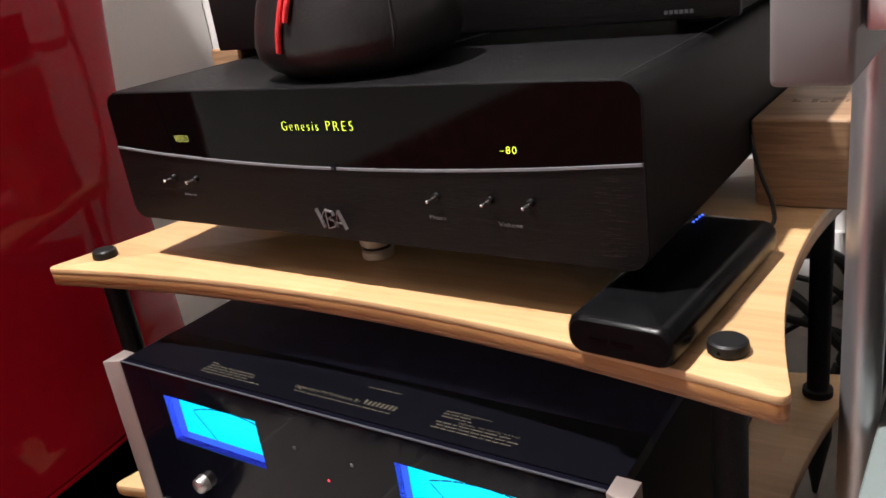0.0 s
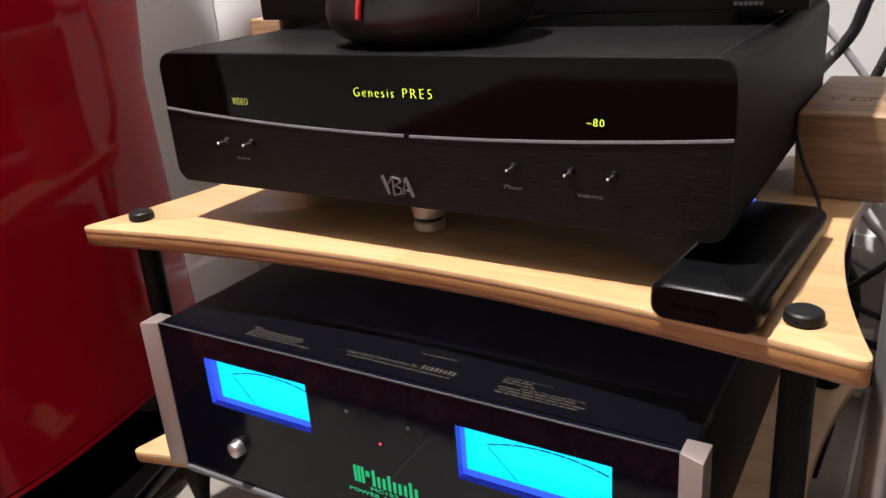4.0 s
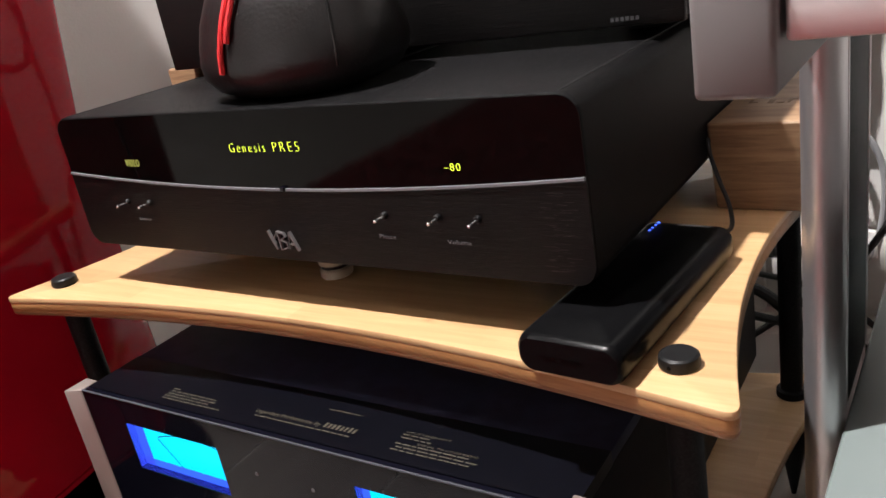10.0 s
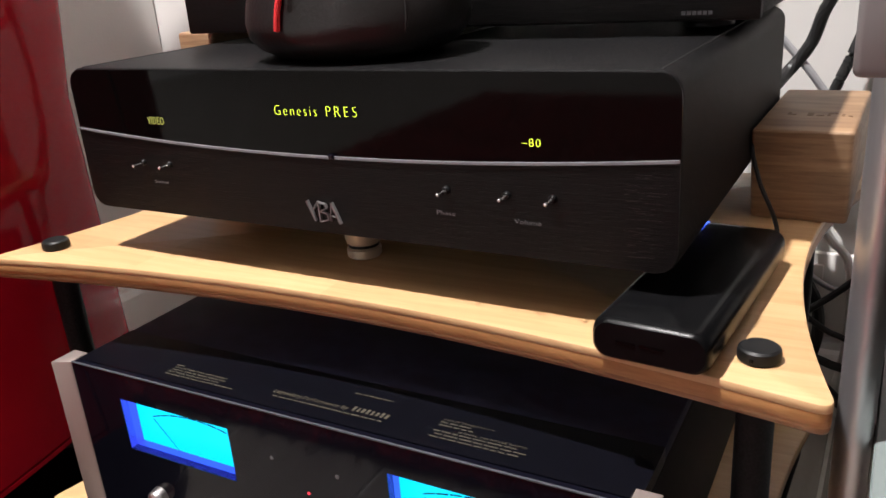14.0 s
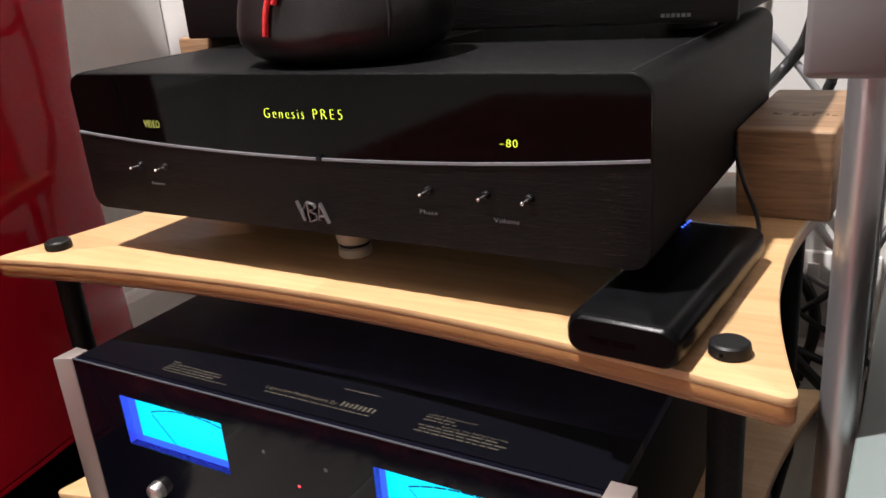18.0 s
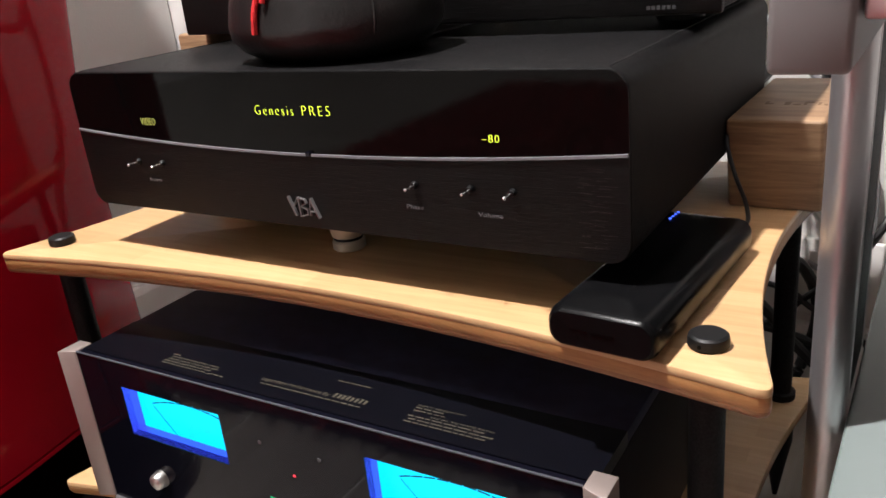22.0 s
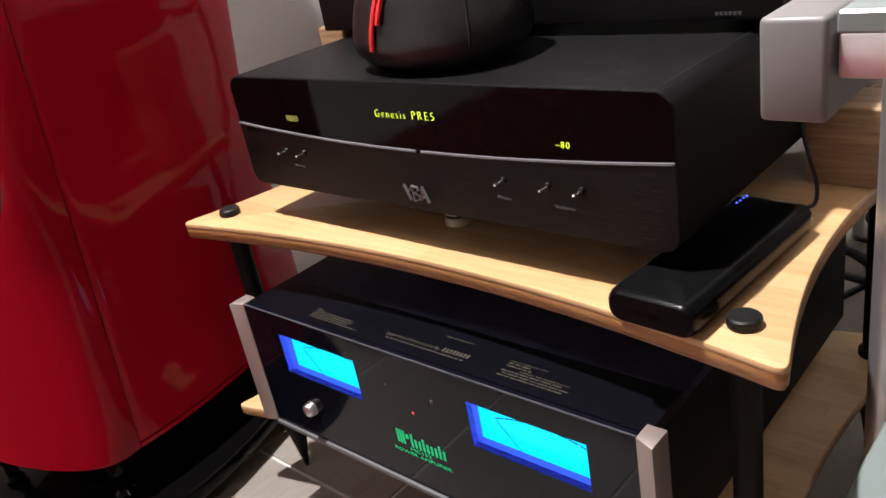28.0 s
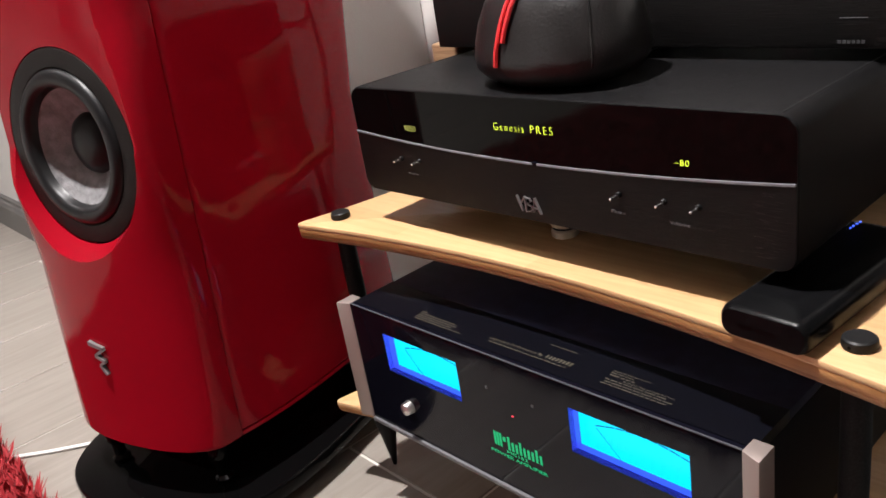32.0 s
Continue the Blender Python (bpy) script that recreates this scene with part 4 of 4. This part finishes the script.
for cutter in cutters:
    cut = front_shell.modifiers.new("recess", "BOOLEAN")
    cut.operation, cut.object, cut.solver = "DIFFERENCE", cutter, "EXACT"
bpy.context.view_layer.update()
carved = bpy.data.meshes.new_from_object(front_shell.evaluated_get(bpy.context.evaluated_depsgraph_get()))
front_shell.modifiers.clear()
front_shell.data = carved
carved.shade_smooth()
carved.set_sharp_from_angle(angle=radians(24))
for cutter in cutters:
    bpy.data.objects.remove(cutter)
woofer = own(part("woofer_frame", lathe([(r * 1.0309, h) for r, h in [(0.0765, -0.010), (0.0775, -0.0012), (0.079, -0.0002), (0.0950, -0.0004), (0.0962, -0.0010), (0.0966, -0.0020), (0.0967, -0.012)]], 72, tuple(wc), wturn), RINGGREY, speaker, "dark grey woofer ring"), speaker)


def wpart(name, prof, mat, label=""):
    ob = part(name, lathe([(r * 1.0309, h) for r, h in prof], 64, tuple(wc), wturn), mat, woofer, label)
    return ob


wpart("surround", [(0.0775, -0.003)] + [(0.0685 + 0.009 * math.cos(radians(a)), -0.003 + 0.0085 * math.sin(radians(a))) for a in range(0, 181, 20)] + [(0.058, -0.006)], SURROUND, "black rubber surround")
wpart("cone", [(0.0600, -0.005), (0.052, -0.012), (0.043, -0.019), (0.034, -0.0255), (0.026, -0.031)], CONE, "mottled grey woven cone")
wpart("dust_cap", [(0.0310, -0.0275), (0.0285, -0.0225), (0.022, -0.0175), (0.013, -0.0145), (0.0, -0.0135)], SURROUND, "black domed dust cap")
# emblem on the front
bm = bmesh.new()
for a, b, w in (((-0.018, 0.021), (0.018, 0.015), 0.0055), ((0.018, 0.015), (-0.006, 0.004), 0.0045), ((-0.006, 0.004), (0.016, -0.003), 0.0048), ((0.016, -0.003), (0.002, -0.009), 0.0042), ((0.002, -0.009), (0.015, -0.022), 0.0050)):
    a, b = Vector((a[0], a[1])), Vector((b[0], b[1]))
    t = (b - a).normalized()
    s = Vector((-t.y, t.x)) * w / 2
    quad = [a - s, a + s, b + s * 0.8, b - s * 0.8]
    base = spk_point(-0.0145, 0.0, 0.207)
    loft([[base + AX_R * (q.x * 0.64) + Vector((0, 0, q.y * 0.8 - 0.002)) + AX_B * (lean(0.207 + q.y) - lean(0.207) + o) for q in quad] for o in (0.002, -0.004)], bm=bm)
own(part("emblem", bm, EMBLEMGREY, speaker, "chrome zigzag emblem", smooth=False), speaker)
base_plan = [(0.0, -0.040), (0.055, -0.036), (0.100, -0.021), (0.134, 0.006), (0.156, 0.050), (0.167, 0.115), (0.170, 0.18), (0.170, 0.26), (0.162, 0.33), (0.140, 0.395), (0.10, 0.44), (0.05, 0.458)]
full_base = [(-r, s) for r, s in reversed(base_plan[1:])] + base_plan
round_base = smooth_path([(r, s, 0) for r, s in full_base + full_base[:1]], 5)[:-1]
out = [(SPK_O + AX_R * p.x + AX_B * p.y) for p in round_base]
own(part("base_plate", slab([(p.x, p.y) for p in out], 0.022, 0.042, 0.004, 0.004), GLOSSBLACK, speaker, "glossy black base plate"), speaker)
for r, s in ((-0.075, 0.03), (0.085, 0.04), (-0.11, 0.30), (0.11, 0.30)):
    p = SPK_O + AX_R * r + AX_B * s
    own(part("support", lathe([(0.0, 0.040), (0.010, 0.041), (0.011, 0.048), (0.007, 0.052), (0.007, 0.068), (0.010, 0.072), (0.011, 0.086), (0.008, 0.092), (0.008, SPK_Z + 0.003)], 24, (p.x, p.y, 0)), GLOSSBLACK, speaker, "black turned support column"), speaker)
for r, s in ((-0.085, 0.05), (0.095, 0.08), (-0.11, 0.34), (0.11, 0.34)):
    p = SPK_O + AX_R * r + AX_B * s
    own(part("spike", lathe([(0.0, 0.0), (0.006, 0.001), (0.011, 0.012), (0.012, 0.024)], 20, (p.x, p.y, 0)), CHROME, speaker), speaker)

# ---- glass and aluminium stand ----
stand = thing("glass_stand", (0.6, 0.2, 0), "aluminium stand with frosted glass shelves", "stand")


def spart(name, bm, mat, label="", smooth=True):
    return own(part(name, bm, mat, stand, label, smooth), stand)


spart("side_beam", box(0.2858, 0.3142, -0.058, 0.35, 0.4548, 0.4998, 0.0028, 3), SATIN, "square satin aluminium side beam")
spart("side_beam", box(0.9152, 0.9430, -0.058, 0.35, 0.4560, 0.4998, 0.0028, 3), SATIN, "square satin aluminium side beam")
spart("cross_beam", box(0.3158, 0.9142, -0.052, -0.022, 0.4726, 0.4915, 0.002, 2), BEAMPINK, "aluminium cross beam")
spart("cross_beam", box(0.3158, 0.9142, 0.312, 0.342, 0.4726, 0.4915, 0.002, 2), BEAMPINK, "aluminium cross beam")
spart("top_glass", box(0.3165, 0.9135, -0.056, 0.348, 0.4920, 0.5015, 0.0012, 1), FROSTED, "frosted greenish glass top").visible_shadow = False
spart("glass_shelf", box(0.3095, 0.9205, -0.020, 0.450, 0.1950, 0.2030, 0.0012, 1), FROSTED, "frosted greenish glass shelf")
for x, side in ((0.2975, 1), (0.9325, -1)):
    nose = [(x + 0.0110 * math.cos(radians(a)), 0.1280 - 0.0165 * math.sin(radians(a))) for a in range(180, -1, -9)]
    plan = nose + [(x + 0.0110, 0.1400)] + [(x + 0.0110 * c, y) for c, y in ((0.72, 0.1412), (0.72, 0.2368), (0.9, 0.2385), (-0.9, 0.2385), (-1.0, 0.2370))]
    if side < 0:
        plan = [(2 * x - px, y) for px, y in reversed(plan)]
    spart("upright", loft([[(px, py, z) for px, py in plan] for z in (0.0075, 0.4565)]), POLE, "brushed metal upright with a rounded front")
    e = x + side * 0.0079
    spart("edge_strip", box(min(e, e + side * 0.0034), max(e, e + side * 0.0034), 0.1412, 0.1452, 0.2034, 0.4560, 0.0005, 2), POLE, "narrow bright metal edge")
    spart("inlay", box(min(e, e + side * 0.0024), max(e, e + side * 0.0024), 0.1455, 0.2318, 0.2034, 0.4560, 0.0006, 2), BLACKMETAL, "flat black inlay of the upright")
    spart("edge_strip", box(min(e, e + side * 0.0030), max(e, e + side * 0.0030), 0.2321, 0.2366, 0.2034, 0.4560, 0.0005, 2), POLE, "narrow bright metal edge")
    spart("foot_plate", box(x - 0.014, x + 0.014, 0.06, 0.30, 0.0, 0.008, 0.002, 2), SATIN, "flat metal foot")

# ---- disc player on the glass shelf ----
player = thing("disc_player", (0.57, 0.19, 0.2), "grey steel disc player with a black front", "disc player")


def dpart(name, bm, mat, label="", smooth=True):
    return own(part(name, bm, mat, player, label, smooth), player)


case_bm = loft([[(x, y, z) for x, z in ((0.3575, 0.2260), (0.3575, 0.3195), (0.3605, 0.3245), (0.3660, 0.3262), (0.7770, 0.3262), (0.7825, 0.3245), (0.7855, 0.3195), (0.7855, 0.2260))] for y in (-0.008, 0.372)])
dpart("case", case_bm, PLAYERGREY, "grey painted steel cover")
dpart("front", box(0.3580, 0.7890, -0.026, -0.008, 0.2220, 0.3300, 0.004, 3), DARKPLASTIC, "black plastic front")
dpart("lower_panel", box(0.3610, 0.785, -0.0275, -0.025, 0.226, 0.300, 0.001, 1), GLOSSBLACK, "dark glossy lower panel")
for k in range(4):
    dpart("emblem_bar", box(0.3672 + 0.0096 * k, 0.3752 + 0.0096 * k, -0.0266, -0.0255, 0.3190, 0.3250, 0.0003, 1), PALEINK, "pale grey printed mark", smooth=False)
for k in range(3):
    dpart("printed_mark", box(0.3660 + 0.0130 * k, 0.3755 + 0.0130 * k, -0.0280, -0.0270, 0.2345, 0.2385, 0.0002, 1), DIMINK, smooth=False)
for x in (0.40, 0.74):
    for y in (0.02, 0.33):
        dpart("foot", lathe([(0.0, 0.2034), (0.016, 0.2034), (0.018, 0.212), (0.018, 0.2265)], 24, (x, y, 0)), RUBBER)
# a plain disc stands in for a dim printed emblem; no control here
dpart("dial", lathe([(0.0, 0.0012), (0.0068, 0.0012), (0.0074, 0.0008), (0.0074, 0.0)], 32, (0.3835, -0.0275, 0.3010), Matrix.Rotation(radians(90), 3, "X")), PLAYERGREY, "round dull grey disc standing in for a printed emblem")


# ---- cables ----
def cable(points, radius, mat, label):
    return tagged(part("cable", tube(points, radius, 10, 10), mat), label, "cable")


cable([(0.236, 0.126, TOP_Z + 0.014), (0.241, 0.146, TOP_Z + 0.010), (0.235, 0.168, TOP_Z + 0.016), (0.2245, 0.183, TOP_Z + 0.030), (0.2175, 0.188, TOP_Z + 0.050), (0.2150, 0.205, TOP_Z + 0.055), (0.2150, 0.25, TOP_Z + 0.045), (0.21, 0.35, TOP_Z + 0.04)], 0.0015, CABLEBLACK, "thin black charging cable running to the power bank")
cable([(0.165, 0.32, 0.372), (0.19, 0.38, 0.366), (0.203, 0.44, 0.377), (0.2215, 0.45, 0.403), (0.2305, 0.45, 0.431), (0.239, 0.45, 0.452), (0.252, 0.455, 0.51), (0.25, 0.475, 0.60), (0.25, 0.502, 0.66)], 0.0058, CABLEBLACK, "thick black cable rising behind the preamplifier")
cable([(0.150, 0.35, 0.478), (0.172, 0.41, 0.455), (0.183, 0.445, 0.425), (0.2005, 0.45, 0.405), (0.2275, 0.45, 0.373), (0.25, 0.455, 0.335), (0.262, 0.465, 0.27), (0.25, 0.502, 0.22)], 0.0036, CABLEGREY, "grey signal cable crossing behind the rack")
cable([(0.10, 0.32, 0.37), (0.20, 0.40, 0.335), (0.235, 0.45, 0.345), (0.250, 0.46, 0.375), (0.262, 0.47, 0.41), (0.268, 0.502, 0.43)], 0.005, CABLEBLACK, "black cable behind the oak block")
cable([(0.215, 0.45, 0.265), (0.238, 0.462, 0.232), (0.255, 0.468, 0.208), (0.272, 0.47, 0.182), (0.277, 0.47, 0.10), (0.262, 0.47, 0.004)], 0.0042, CABLEWHITE, "white mains cable hanging behind the rack")
cable([(0.17, 0.43, 0.080), (0.214, 0.46, 0.108), (0.237, 0.462, 0.131), (0.260, 0.464, 0.152), (0.279, 0.468, 0.172), (0.300, 0.478, 0.205), (0.312, 0.502, 0.235)], 0.0036, CABLEBLACK, "black cable looping behind the rack")
cable([(0.19, 0.42, 0.165), (0.223, 0.455, 0.141), (0.242, 0.462, 0.123), (0.260, 0.464, 0.111), (0.282, 0.468, 0.099), (0.315, 0.472, 0.060), (0.34, 0.47, 0.006)], 0.0032, CABLEBLACK, "black power cable hanging behind the rack")
cable([(0.20, 0.43, 0.185), (0.226, 0.462, 0.172), (0.2405, 0.472, 0.150), (0.2475, 0.474, 0.128), (0.2490, 0.474, 0.103), (0.244, 0.474, 0.075), (0.232, 0.468, 0.035), (0.215, 0.46, 0.007)], 0.0062, CABLEBLACK, "thick black mains lead hanging down the wall")
cable([(0.17, 0.42, 0.120), (0.229, 0.45, 0.093), (0.246, 0.455, 0.085), (0.263, 0.457, 0.078), (0.287, 0.460, 0.068), (0.33, 0.462, 0.030), (0.37, 0.46, 0.006)], 0.0046, CABLEBLACK, "black cable sagging behind the lower shelf")
cable([(0.10, 0.33, 0.17), (0.18, 0.42, 0.15), (0.24, 0.45, 0.075), (0.30, 0.45, 0.02), (0.36, 0.44, 0.007)], 0.006, CABLEBLACK, "thick black power cable near the floor")
cable([(-0.19, 0.35, 0.480), (-0.215, 0.41, 0.470), (-0.245, 0.435, 0.465), (-0.262, 0.445, 0.485), (-0.262, 0.45, 0.52), (-0.248, 0.46, 0.57), (-0.24, 0.502, 0.60)], 0.006, CABLEBLACK, "black cable looping behind the streamer")
cable([(0.24, 0.48, 0.30), (0.268, 0.485, 0.292), (0.283, 0.490, 0.274), (0.2915, 0.492, 0.245), (0.2917, 0.492, 0.205), (0.2823, 0.490, 0.162), (0.262, 0.485, 0.150), (0.235, 0.48, 0.165)], 0.0032, CABLEGREY, "grey cable hanging in a loop on the white wall")
socket = thing("wall_socket", (0.262, 0.5, 0.10), "white plastic wall socket plate behind the rack", "socket")
part("plate", box(-0.043, 0.043, -0.009, 0.0, 0.0, 0.086, 0.003, 2), SKIRT, socket)
for dx in (-0.02, 0.02):
    part("switch", box(dx - 0.006, dx + 0.006, -0.0125, -0.008, 0.058, 0.074, 0.0015, 2), SKIRT, socket)
tagged(part("trim_conduit", box(0.166, 0.180, 0.488, 0.5, 0.088, 2.4, 0.003, 2), SKIRT), "slim white cable conduit on the wall", "trim", kind="structure")
cable([(-0.56, -0.17, 0.004), (-0.61, -0.205, 0.0035), (-0.647, -0.248, 0.003), (-0.672, -0.281, 0.003), (-0.704, -0.318, 0.003), (-0.715, -0.332, 0.003)], 0.0026, CABLEWHITE, "white cable lying on the tiled floor")

cable([(0.0125, 0.133, PZ1 + 0.0008), (0.0140, 0.158, PZ1 + 0.0008), (0.0160, 0.190, PZ1 + 0.0008), (0.015, 0.24, PZ1 + 0.0008)], 0.0007, CABLEGREY, "thin grey cord lying behind the leather case")

# ---- red shaggy rug ----
RX0, RX1, RY0, RY1 = -1.02, 1.25, -2.25, -0.325
rug = thing("rug", ((RX0 + RX1) / 2, (RY0 + RY1) / 2, 0), "red long-pile shag rug on the tiled floor", "rug")
own(part("backing", box(RX0 + 0.01, RX1 - 0.01, RY0 + 0.01, RY1 - 0.01, 0.0, 0.014, 0.004, 1), RUGBASE, rug), rug)
rng = np.random.default_rng(7)
verts, faces = [], []


def strands(count, x0, x1, y0, y1, width):
    px, py = rng.uniform(x0, x1, count), rng.uniform(y0, y1, count)
    ang, leanx, h = rng.uniform(0, 6.283, count), rng.uniform(0.004, 0.022, count), rng.uniform(0.022, 0.038, count)
    for x, y, a, l, z in zip(px, py, ang, leanx, h):
        n = len(verts)
        c, s = math.cos(a), math.sin(a)
        w = width
        verts.extend([(x - s * w, y + c * w, 0.012), (x + s * w, y - c * w, 0.012), (x + c * l * 0.5 - s * w, y + s * l * 0.5 + c * w, z * 0.7), (x + c * l * 0.5 + s * w, y + s * l * 0.5 - c * w, z * 0.7), (x + c * l, y + s * l, z)])
        faces.extend([(n, n + 1, n + 3, n + 2), (n + 2, n + 3, n + 4)])


strands(9000, RX0, -0.35, -0.62, RY1, 0.0016)
strands(60000, RX0, RX1, RY0, RY1, 0.0022)
me = bpy.data.meshes.new("shag")
me.from_pydata(verts, [], faces)
me.materials.append(RUGRED)
pile = new("shag", me)
pile.parent = rug
own(pile, rug)
tagged(pile, "long red shaggy pile", kind="stuff")

# ---- floor tiles ----
rng = random.Random(11)
TW, TL, GAP = 0.2015, 0.90, 0.004
tile_mesh = {}


def tile(x0, y0, x1, y1):
    key = (round(x1 - x0, 3), round(y1 - y0, 3))
    if key not in tile_mesh:
        w, d = x1 - x0 - GAP, y1 - y0 - GAP
        b = box(-w / 2, w / 2, -d / 2, d / 2, -0.004, 0.0, 0.0008, 1)
        me = bpy.data.meshes.new("tile")
        b.to_mesh(me)
        b.free()
        me.materials.append(TILE)
        tile_mesh[key] = me
    ob = new("tile", tile_mesh[key])
    ob.location = ((x0 + x1) / 2, (y0 + y1) / 2, 0)
    ob.parent = floor


col = 0
x = -0.735 - 11 * TW
while x < ROOM_X1:
    off = (0.327, 0.027, 0.627)[col % 3]
    y = ROOM_Y0 - off
    while y < ROOM_Y1:
        x0, x1, y0, y1 = max(x, ROOM_X0), min(x + TW, ROOM_X1), max(y, ROOM_Y0), min(y + TL, ROOM_Y1)
        if x1 - x0 > 0.02 and y1 - y0 > 0.02:
            tile(x0, y0, x1, y1)
        y += TL
    x += TW
    col += 1
